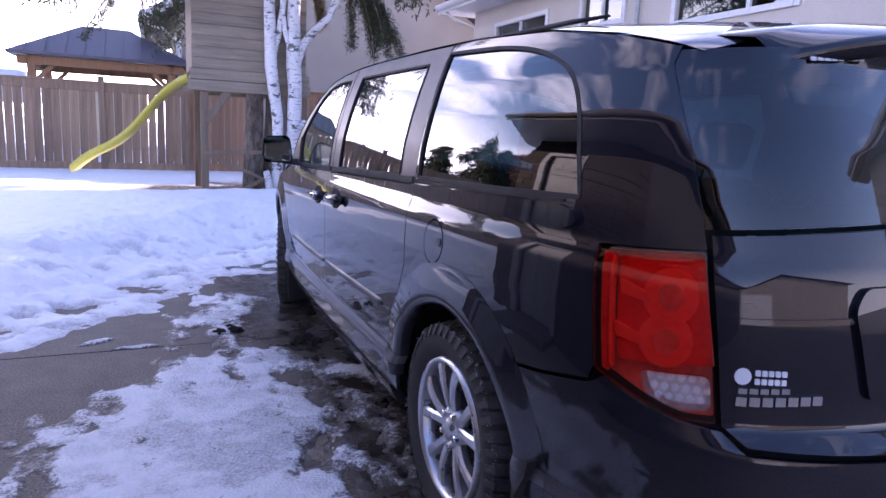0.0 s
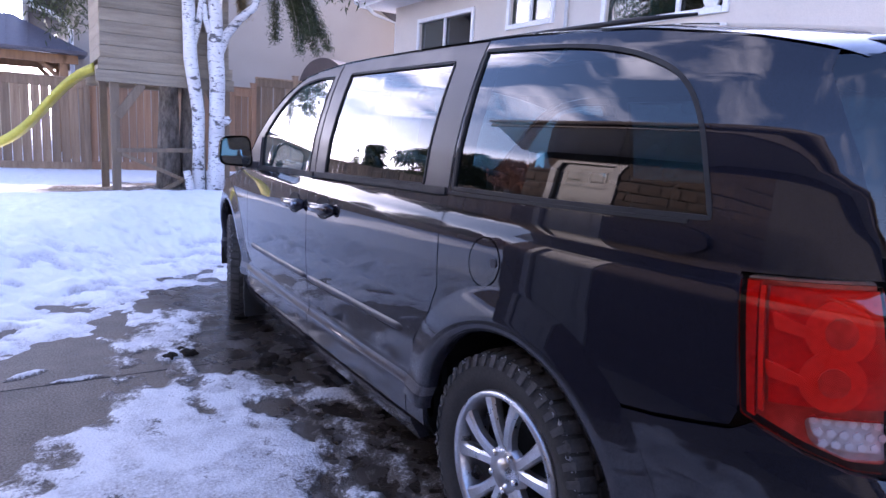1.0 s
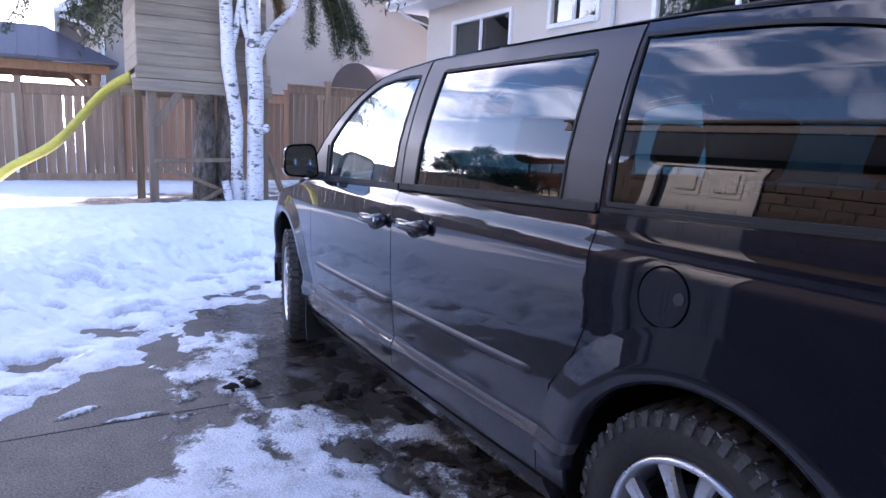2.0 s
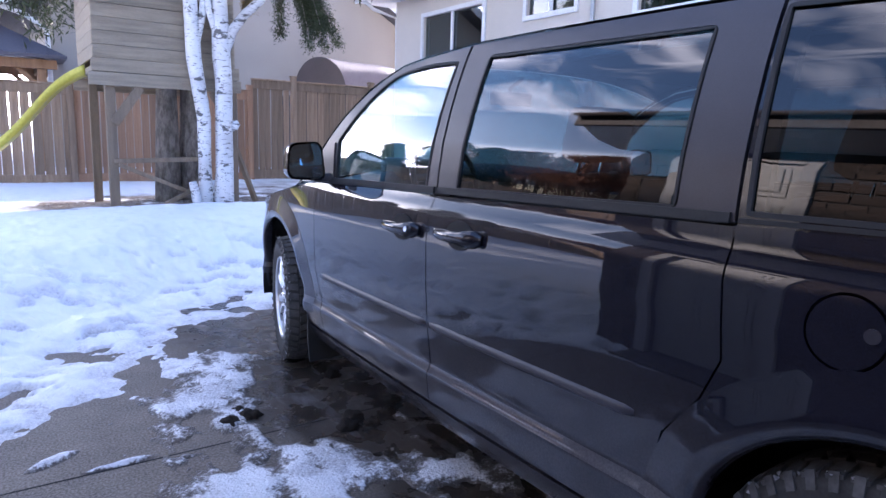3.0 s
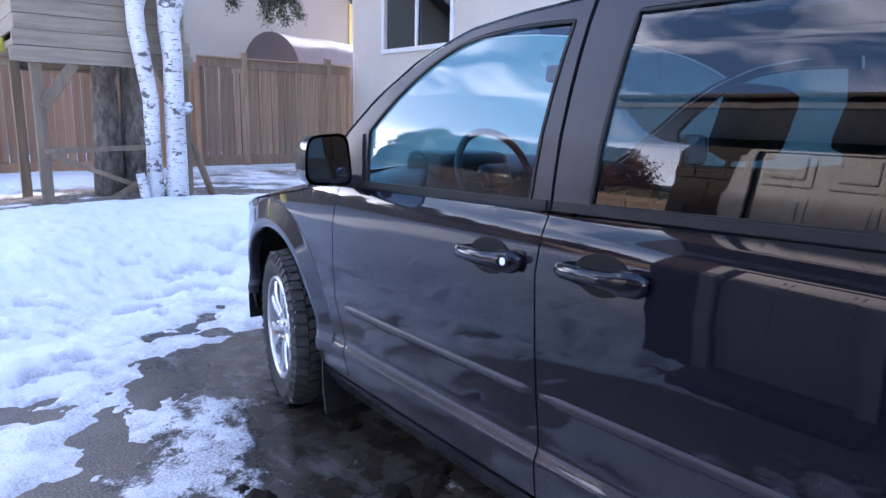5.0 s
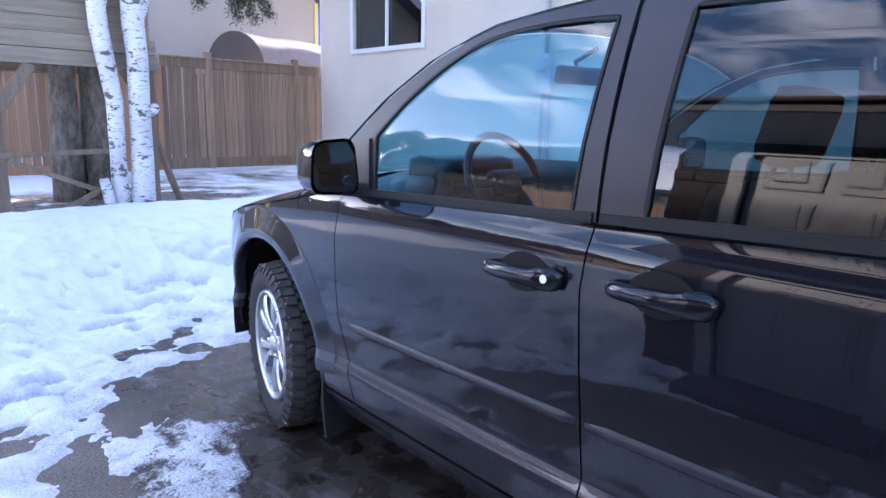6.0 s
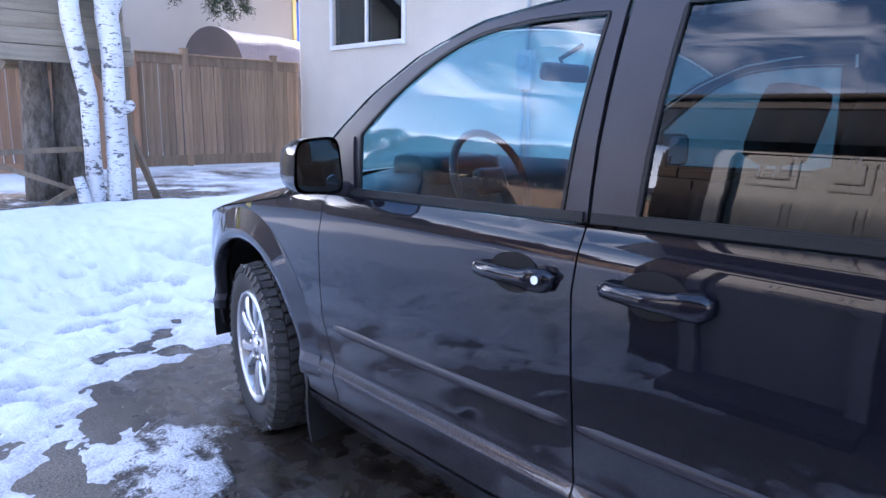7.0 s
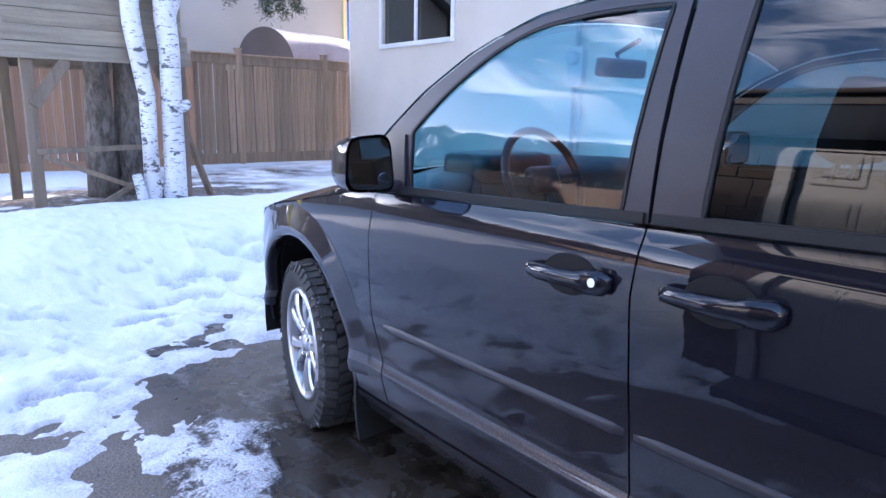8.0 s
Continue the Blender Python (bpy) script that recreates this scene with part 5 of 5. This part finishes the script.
def spruce(at, height, trunks, radius, label, seed, whorls, blades, low, size=.06, branch_radius=.03):
    rng = random.Random(seed)
    tree = thing("spruce_tree", label, "tree")
    x, y, z = at
    for dx, dy, r in trunks:
        pts = [(x + dx + .03 * math.sin(k), y + dy, z + height * k / 8) for k in range(9)]
        part("trunk", tube(pts, [r * 1.35] + [r * (1 - .1 * k) for k in range(1, 9)], 16), BARK, tree, smooth=True)
    wood, green = bmesh.new(), bmesh.new()
    for k in range(whorls):
        t = k / whorls
        h = z + low + (height - low) * t
        L = radius * (1 - t) ** .8 + .25
        for j in range(7):
            a = rng.uniform(0, 6.28)
            pts = limb_points((x, y, h + rng.uniform(-.15, .15)), (math.cos(a), math.sin(a), .05), L * rng.uniform(.7, 1.1), -.75, 6, rng, .08)
            tube(pts, [branch_radius * (1 - q / 8) for q in range(7)], 4, wood, False)
            needle_bough(pts, .10 + L * .05, int(blades * L), green, rng, size)
    part("branches", wood, BARK, tree)
    part("crown", green, NEEDLE, tree, "dark green drooping needles")
    return tree


big = spruce((-.30, 8.6, .3), 14, [(-.13, 0, .125), (.20, .05, .15)], 2.7, "tall spruce with two rough grey trunks through the playhouse", 5, 30, 300, 3.5, .11)
# low boughs that hang into view
rng = random.Random(21)
wood, green, dry = bmesh.new(), bmesh.new(), bmesh.new()


def low_bough(a, b, c, blades, spread, into, size=.06):
    a, b, c = Vector(a), Vector(b), Vector(c)
    pts = [(1 - t) ** 2 * a + 2 * t * (1 - t) * b + t * t * c for t in [k / 10 for k in range(11)]]
    tube(pts, [.028 - .0022 * k for k in range(11)], 6, wood, False)
    needle_bough(pts, spread, blades, into, rng, size, 1.2)


for k in range(9):
    e = Vector((1.45 + rng.gauss(0, .26), 8.0 + rng.gauss(0, .2), 2.52 + rng.uniform(-.18, .35)))
    low_bough((-.1, 8.6, 4.1 + rng.uniform(0, .5)), (1.0 + rng.uniform(-.2, .2), 8.2, 4.1), e, 5200, .080, green, .042)
for k in range(4):
    e = Vector((.50 + rng.gauss(0, .09), 7.9, 2.62 + rng.uniform(-.12, .3)))
    low_bough((-.1, 8.5, 4.0), (.4, 8.2, 3.9), e, 2200, .045, dry, .04)
for e in ((-2.62, 8.0, 2.28), (-2.45, 8.0, 2.45), (-1.95, 8.0, 2.58), (-1.75, 8.1, 2.70), (-1.45, 8.0, 2.78), (-2.3, 8.1, 2.75)):
    low_bough((-.5, 8.6, 4.2), (-1.8, 8.2, 4.0), e, 2400, .055, green, .042)
part("low_branches", wood, BARK, big)
part("low_needles", green, NEEDLE, big, "hanging dark green needle sprays")
part("dry_needles", dry, NEEDLE_BROWN, big, "yellow-brown dry sprays and cones")


# ---- the stucco house beside the drive ----
def wall_with_holes(axis, at, thick, a0, a1, z0, z1, holes):
    """A wall along y (axis x) or x (axis y) with openings (a, b, low, high) cut through."""
    bm = bmesh.new()
    cuts = sorted({a0, a1, *[h[0] for h in holes], *[h[1] for h in holes]})
    for p, q in zip(cuts, cuts[1:]):
        spans, z = [], z0
        for h in sorted(holes, key=lambda h: h[2]):
            if h[0] <= p and h[1] >= q:
                spans.append((z, h[2]))
                z = h[3]
        spans.append((z, z1))
        for lo, hi in spans:
            if hi - lo > 1e-3:
                box((at, p, lo), (at + thick, q, hi), 0, None, bm) if axis == "x" else box((p, at, lo), (q, at + thick, hi), 0, None, bm)
    bmesh.ops.remove_doubles(bm, verts=bm.verts, dist=1e-4)
    return bm


def window_x(parent, x, y0, y1, z0, z1, out=-1, curtain=True, split=.5):
    """A white sliding window in a wall that runs along y; out: the side that it faces."""
    w = part("window", box((x, y0 - .075, z0 - .075), (x + out * .035, y0, z1 + .075), .004), WHITE, parent, "white-framed sliding window")
    part("window_frame", box((x, y1, z0 - .075), (x + out * .035, y1 + .075, z1 + .075), .004), WHITE, w)
    part("window_frame", box((x, y0, z1), (x + out * .035, y1, z1 + .075), .004), WHITE, w)
    part("window_sill", box((x, y0, z0 - .075), (x + out * .045, y1, z0), .004), WHITE, w)
    ym = y0 + (y1 - y0) * split
    part("mullion", box((x + .03, ym - .028, z0), (x - .01, ym + .028, z1), .004), WHITE, w)
    bm = bmesh.new()
    box((x + .045, y0, z0), (x + .05, y1, z1), 0, None, bm)
    part("pane", bm, GLASS_HOUSE, w, "window glass").visible_shadow = False
    if curtain:
        bm = bmesh.new()
        ys = np.linspace(ym + .06, y1 - .02, 40)
        r = [(bm.verts.new((x + .14 + .02 * math.sin(k * 1.1), y, z0)), bm.verts.new((x + .14 + .02 * math.sin(k * 1.1), y, z1))) for k, y in enumerate(ys)]
        for a, b in zip(r, r[1:]):
            bm.faces.new((a[0], b[0], b[1], a[1]))
        part("curtain", bm, CURTAIN, w, "teal curtain", smooth=True)
    return w


HX = 4.75
RIDGE = 6.45
house = thing("stucco_house", "beige stucco bungalow with white windows beside the drive", "house")
WINS = [(8.78, 10.66, 2.47, 3.52), (6.62, 7.66, 3.16, 3.62), (3.62, 5.48, 2.95, 3.62)]
part("wall", wall_with_holes("x", HX, .2, -6, 11.75, .0, 3.95, WINS), STUCCO, house)
part("wall", box((HX + .2, 11.55, .0), (13, 11.75, 3.95)), STUCCO, house)
# added near-black sheet, gives the windows the darkness of unlit rooms
part("inner_wall", box((HX + 1.2, -5.8, 0), (HX + 1.3, 11.5, 3.9)), DARK, house)
part("ceiling", box((HX + .2, -6, 3.90), (13, 11.5, 3.95)), WHITE, house)
for i, (y0, y1, z0, z1) in enumerate(WINS):
    window_x(house, HX, y0, y1, z0, z1, curtain=True, split=.5 if i != 2 else .35)
part("soffit", box((HX - .62, -6.5, 3.95), (HX + .3, 12.35, 3.97)), WHITE, house)
part("fascia", box((HX - .64, -6.5, 3.93), (HX - .62, 12.37, 4.10), .004), WHITE, house)
part("gutter", tube([(HX - .70, -6.5, 4.05), (HX - .70, 12.3, 4.05)], .06, 10), WHITE, house, smooth=True)
bm = bmesh.new()
v = [bm.verts.new(p) for p in ((HX - .66, -6.5, 4.02), (HX - .66, 12.4, 4.02), (9, 12.4, RIDGE), (9, -6.5, RIDGE), (13.5, -6.5, 4.0), (13.5, 12.4, 4.0))]
bm.faces.new((v[0], v[1], v[2], v[3])), bm.faces.new((v[3], v[2], v[5], v[4])), bm.faces.new((v[1], v[5], v[2])), bm.faces.new((v[0], v[3], v[4]))
part("roof", bm, ROOF, house)
part("downspout", tube([(HX - .62, 12.05, 3.98), (HX - .4, 11.98, 3.80), (HX + .08, 11.86, 3.66), (HX + .1, 11.85, .5)], .035, 8), WHITE, house, smooth=True)
meter = thing("electric_meter", "round grey electric meter with conduits on the stucco wall", "meter")
part("box", box((HX - .10, 6.12, 1.66), (HX, 6.36, 2.16), .01), METER, meter)
bm = lathe([(0, .085), (-.05, .085), (-.09, .078), (-.10, .05), (-.10, 0)], 24)
part("dial", bm, METER, meter, smooth=True, m=pose(HX - .09, 6.24, 2.01))
for y in (6.17, 6.28):
    part("conduit", tube([(HX - .05, y, 1.68), (HX - .05, y, .5)], .025, 10), METER, meter, smooth=True)
part("conduit", tube([(HX - .05, 6.24, 2.14), (HX - .05, 6.24, 3.94)], .03, 10), METER, meter, smooth=True)

vent = thing("window_vent", "round white vent cover in a window of the stucco house", "vent")
part("cover", lathe([(0, .0), (0, .115), (-.03, .115), (-.04, .10), (-.04, .02), (-.05, .015), (-.05, 0)], 32), WHITE, vent, smooth=True, m=pose(HX + .035, 3.80, 3.06))
part("bracket", box((HX - .005, 3.70, 2.951), (HX + .04, 3.90, 2.975), .003), WHITE, vent)

# ---- behind the fence: neighbour's house, gazebo, covered trailer ----
far = thing("neighbour_house", "tall beige stucco house behind the back fence", "house")
bm = bmesh.new()
front = [(-1.15, 0), (7.25, 0), (7.25, 4.2), (3.1, 6.6), (-1.15, 4.05)]
a, b = [bm.verts.new((x, 16.0, z)) for x, z in front], [bm.verts.new((x, 26.0, z)) for x, z in front]
bm.faces.new(a), bm.faces.new(b[::-1])
for k in range(5):
    bm.faces.new((a[k], b[k], b[(k + 1) % 5], a[(k + 1) % 5]))
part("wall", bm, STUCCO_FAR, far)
part("corner_trim", box((7.19, 15.96, 0), (7.29, 16.02, 4.15), .004), YELLOW_TRIM, far)
part("blue_panel", box((7.30, 16.1, 0), (8.6, 16.2, 4.1), .004), BLUE, far, "blue panel at the corner")
for x0, z0, x1, z1 in ((-2.0, 3.55, 3.1, 6.62), (8.2, 3.72, 3.1, 6.62)):
    bm = bmesh.new()
    v = [bm.verts.new(p) for p in ((x0, 15.45, z0), (x1, 15.45, z1), (x1, 26.5, z1), (x0, 26.5, z0), (x0, 15.45, z0 + .2), (x1, 15.45, z1 + .2), (x1, 26.5, z1 + .2), (x0, 26.5, z0 + .2))]
    for f in ((0, 1, 2, 3), (4, 7, 6, 5), (0, 4, 5, 1), (1, 5, 6, 2), (2, 6, 7, 3), (3, 7, 4, 0)):
        bm.faces.new([v[k] for k in f])
    part("roof", bm, ROOF, far)
    part("fascia", beam((x0, 15.43, z0 + .1), (x1, 15.43, z1 + .1), .03, .20), WHITE, far)
part("gutter", tube([(-2.05, 15.4, 3.62), (-2.05, 26, 3.62)], .07, 8), WHITE, far, smooth=True)
part("downspout", tube([(-2.0, 15.6, 3.55), (-1.6, 15.75, 3.45), (-1.22, 15.93, 3.2), (-1.2, 15.93, .3)], .05, 8), WHITE, far, smooth=True)
gaz = thing("gazebo", "cedar gazebo with a slate-blue metal hip roof", "gazebo")
for x in (-4.20, -1.42):
    for y in (15.0, 17.4):
        part("post", box((x - .08, y - .08, 0), (x + .08, y + .08, 2.40), .01), CEDAR, gaz)
        s = 1 if x < -3 else -1
        part("brace", beam((x, y, 1.95), (x + s * .42, y, 2.36), .08, .09), CEDAR, gaz)
for y in (14.95, 17.4):
    part("beam", box((-4.45, y - .05, 2.34), (-1.15, y + .05, 2.52), .01), CEDAR, gaz)
for x in (-4.25, -1.40):
    part("beam", box((x - .05, 14.9, 2.34), (x + .05, 17.5, 2.52), .01), CEDAR, gaz)
bm = bmesh.new()
v = [bm.verts.new(p) for p in ((-4.62, 14.75, 2.54), (-.98, 14.75, 2.54), (-.98, 17.8, 2.54), (-4.62, 17.8, 2.54), (-3.3, 16.1, 3.36), (-2.3, 16.1, 3.36), (-4.62, 14.75, 2.60), (-.98, 14.75, 2.60), (-.98, 17.8, 2.60), (-4.62, 17.8, 2.60))]
for f in ((6, 7, 5, 4), (7, 8, 5), (8, 9, 4, 5), (9, 6, 4), (0, 1, 7, 6), (1, 2, 8, 7), (2, 3, 9, 8), (3, 0, 6, 9), (0, 3, 2, 1)):
    bm.faces.new([v[i] for i in f])
part("roof", bm, ROOF_METAL, gaz, "slate metal hip roof")
for k in range(9):
    x = -4.3 + k * .375
    tx = min(max(x, -3.3), -2.3)
    f = 1 - abs(x - tx) / 1.32
    part("roof_seam", beam((x, 14.75, 2.612), (x, 14.75 + 1.35 * f, 2.612 + .76 * f), .02, .02, .002), ROOF_METAL, gaz)
bench = solo("house_beyond", box((-4.4, 20, 0), (-2.2, 20.3, 2.3)), CREAM, "pale house wall seen under the gazebo roof", "house")
solo("snowy_roof", box((-9, 19, 1.6), (-4.9, 23, 2.45), .2), WHITE, "snow-covered low roof beyond the fence", "roof")

tank = thing("covered_trailer", "arched tarp-covered trailer behind the fence", "trailer")
bm = bmesh.new()
r0 = [(3.72 + .62 * math.cos(a) * 1.0, 2.05 + .85 * max(0, math.sin(a)) ** .9) for a in [math.pi * k / 20 for k in range(21)]]
rows = [[bm.verts.new((x + t * 2.3, 13.2 + t * .9, z - .02 * math.sin(t * 6))) for x, z in r0] for t in [k / 8 for k in range(9)]]
for a, b in zip(rows, rows[1:]):
    for i in range(20):
        bm.faces.new((a[i], a[i + 1], b[i + 1], b[i]))
part("cover", bm, TARP, tank, "pale tarp over hoops", smooth=True)
bm = bmesh.new()
bm.faces.new([bm.verts.new((x, 13.2, z)) for x, z in r0])
part("end_flap", bm, TARP_DARK, tank, "dark end flap")
part("bed", box((3.1, 13.2, .1), (6.6, 14.1, 2.06), .02), TARP_DARK, tank)


# ---- the brick house behind the camera, which the van mirrors ----
BX, BY = -3.30, 2.50
own_house = thing("brick_house", "dark brick house with a pale panelled side door", "house")
part("wall", wall_with_holes("x", BX - .25, .25, -9, BY, 0, 2.40, [(1.31, 2.07, .06, 2.04)]), MORTAR, own_house)
part("wall", box((-11, BY - .25, 0), (BX - .25, BY, 2.40)), CREAM, own_house)
part("step", box((BX, 1.21, 0), (BX + .30, 2.17, .06), .01), MORTAR, own_house)
part("door_frame", box((BX - .05, 1.22, .06), (BX + .04, 1.31, 2.13), .006), DOOR_TRIM, own_house)
part("door_frame", box((BX - .05, 2.07, .06), (BX + .04, 2.16, 2.13), .006), DOOR_TRIM, own_house)
part("door_frame", box((BX - .05, 1.31, 2.04), (BX + .04, 2.07, 2.13), .006), DOOR_TRIM, own_house)
door = part("door", box((BX - .09, 1.315, .065), (BX - .045, 2.065, 2.035), .003), DOOR_WHITE, own_house, "pale six-panel door, closed")
for y0 in (1.39, 1.73):
    for z0, z1 in ((.26, .84), (.96, 1.54), (1.66, 1.90)):
        bm = bmesh.new()
        box((BX - .05, y0, z0), (BX - .038, y0 + .26, z1), .008, None, bm)
        box((BX - .045, y0 + .04, z0 + .04), (BX - .030, y0 + .22, z1 - .04), .010, None, bm)
        part("door_panel", bm, DOOR_WHITE, door)
part("door_knob", lathe([(0, .012), (.04, .012), (.045, .028), (.065, .028), (.07, 0)], 16), CHROME, door, smooth=True, m=pose(BX - .045, 1.355, .98))
part("soffit", box((-11, -9.4, 2.40), (BX + .48, BY + .34, 2.43)), WHITE, own_house)
part("fascia", box((BX + .48, -9.4, 2.37), (BX + .50, BY + .36, 2.55), .003), plain("brown_fascia", (.10, .08, .07), .6), own_house)
part("gutter", tube([(BX + .55, -9.4, 2.50), (BX + .55, BY + .34, 2.50)], .06, 10), plain("brown_gutter", (.12, .10, .09), .5), own_house, smooth=True)
bm = bmesh.new()
v = [bm.verts.new(p) for p in ((BX + .52, -9.4, 2.50), (BX + .52, BY + .38, 2.50), (-7.2, BY - 3, 3.8), (-7.2, -6.4, 3.8), (-11.3, -9.4, 2.50), (-11.3, BY + .38, 2.50))]
bm.faces.new((v[0], v[1], v[2], v[3])), bm.faces.new((v[3], v[2], v[5], v[4])), bm.faces.new((v[1], v[5], v[2])), bm.faces.new((v[0], v[3], v[4]))
part("roof", bm, ROOF, own_house)

# ---- beyond: what the glass mirrors ----
across = thing("cream_house", "low cream house with a brown roof beyond the lawn", "house")
part("wall", box((-26, 11, 0), (-19, 22, 3.0)), CREAM, across)
bm = bmesh.new()
v = [bm.verts.new(p) for p in ((-18.4, 10.5, 2.9), (-18.4, 22.5, 2.9), (-22.5, 22.5, 4.6), (-22.5, 10.5, 4.6), (-26.6, 10.5, 2.9), (-26.6, 22.5, 2.9))]
bm.faces.new((v[0], v[1], v[2], v[3])), bm.faces.new((v[3], v[2], v[5], v[4])), bm.faces.new((v[0], v[3], v[4])), bm.faces.new((v[1], v[5], v[2]))
part("roof", bm, ROOF, across)
behind = thing("street_house", "beige gabled house across the street", "house")
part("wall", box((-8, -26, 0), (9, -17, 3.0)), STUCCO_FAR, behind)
part("garage_door", box((-5.5, -16.98, 0), (-.5, -16.93, 2.3), .01), WHITE, behind)
bm = bmesh.new()
v = [bm.verts.new(p) for p in ((-8.6, -16.4, 2.9), (9.6, -16.4, 2.9), (.5, -16.4, 5.6), (-8.6, -27, 2.9), (9.6, -27, 2.9), (.5, -27, 5.6))]
bm.faces.new((v[0], v[2], v[5], v[3])), bm.faces.new((v[1], v[4], v[5], v[2])), bm.faces.new((v[3], v[5], v[4]))
part("roof", bm, ROOF, behind)
bm = bmesh.new()
a, b = [[bm.verts.new(p) for p in ((-8.0, y, 2.9), (9.0, y, 2.9), (.5, y, 5.4))] for y in (-16.95, -17.2)]
bm.faces.new(a), bm.faces.new(b[::-1])
for k in range(3):
    bm.faces.new((a[k], b[k], b[(k + 1) % 3], a[(k + 1) % 3]))
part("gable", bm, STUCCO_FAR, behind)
for i, (x, y, h, r) in enumerate(((-12.2, 18.0, 6.6, 2.3), (-14.1, 17.7, 5.9, 2.0), (-15.1, 18.6, 5.2, 1.5), (-11.0, 20.5, 4.6, .9))):
    tagged(spruce((x, y, .3), h, [(0, 0, .14)], r, "dark green spruce beyond the lawn", 40 + i, 20, 48, .8, .30), group="spruces beyond the lawn")

def branch(p, d, length, r, depth, wood, leaf, rng):
    pts = limb_points(p, d, length, .06, 3, rng, .16)
    tube(pts, [r, r * .85, r * .75, r * .65], 5, wood, False)
    if depth == 0:
        for q in pts[1:]:
            for _ in range(3):
                o = q + Vector((rng.gauss(0, .10), rng.gauss(0, .10), rng.gauss(0, .10)))
                a, b = Vector((rng.gauss(0, 1), rng.gauss(0, 1), rng.gauss(0, 1))).normalized() * .055, Vector((rng.gauss(0, 1), rng.gauss(0, 1), rng.gauss(0, 1))).normalized() * .035
                leaf.faces.new([leaf.verts.new(c) for c in (o - a, o + b, o + a, o - b)])
        return
    for _ in range(4 if depth > 2 else 3):
        e = (Vector(d).normalized() + Vector((rng.gauss(0, .36), rng.gauss(0, .36), rng.gauss(.12, .22)))).normalized()
        branch(pts[-1] if rng.random() < .6 else pts[2], e, length * rng.uniform(.6, .85), r * .6, depth - 1, wood, leaf, rng)


def russet_tree(x, y, stems, length, seed, label):
    tree = thing("russet_tree", label, "tree", "russet trees beyond the lawn")
    rng = random.Random(seed)
    wood, leaf = bmesh.new(), bmesh.new()
    for k in range(stems):
        a = 6.28 * k / stems + rng.uniform(-.4, .4)
        branch((x + .15 * math.cos(a), y + .15 * math.sin(a), .25), (.34 * math.cos(a), .34 * math.sin(a), 1), length, .075, 5, wood, leaf, rng)
    part("trunk_and_limbs", wood, TWIG, tree)
    part("leaves", leaf, LEAF_BROWN, tree, "sparse russet leaves")


russet_tree(-14.8, 12.7, 7, 1.6, 9, "bare many-stemmed tree with russet dead leaves")
russet_tree(-17.0, 18.9, 6, 1.75, 19, "smaller brown leafless tree beside the spruces")

# ---- lumps of dirty ice on the drive ----
def clod(x, y, r, seed, flat=.6, h=.0):
    rng = random.Random(seed)
    bm = bmesh.new()
    bmesh.ops.create_icosphere(bm, subdivisions=3, radius=r)
    for v in bm.verts:
        k = 1 + .55 * (noise.noise(v.co * (1.6 / r) + Vector((seed, 0, 0)))) + .2 * noise.noise(v.co * (5 / r))
        v.co = Vector((v.co.x * k, v.co.y * k, max(-.3 * r, v.co.z * k * flat)))
    ob = solo("ice_clod", bm, ICE_DIRT, "lump of dark dirty ice on the wet drive", "ice", "ice lumps", smooth=True)
    ob.location = (x, y, h + .2 * r * flat)


for i, (x, y, r) in enumerate(((-1.47, 2.31, .042), (-1.37, 2.34, .045), (-1.40, 2.42, .03), (-1.04, 2.02, .045), (-.98, 2.09, .05), (-.93, 2.0, .038), (-.84, 2.62, .04), (-.80, 2.06, .03))):
    clod(x, y, r, i + 1)

# ---- bricks of the wall by the door ----
rng = random.Random(2)
bm = bmesh.new()
box((0, 0, 0), (.012, .200, .062), .003, None, bm)
BM = mesh_of("brick", bm, BRICK)
for row in range(36):
    z = .03 + row * .074
    if z > 2.33:
        break
    for span in ((-.65, 1.21), (2.17, BY)):
        y = span[0] - (.105 if row % 2 else 0)
        while y < span[1] - .02:
            w = min(y + .2, span[1]) - max(y, span[0])
            if w > .05:
                o = new("brick", BM)
                o.parent = own_house
                o.location = (BX + rng.uniform(-.001, .002), max(y, span[0]), z)
                o.scale = (1, w / .2, 1)
            y += .21
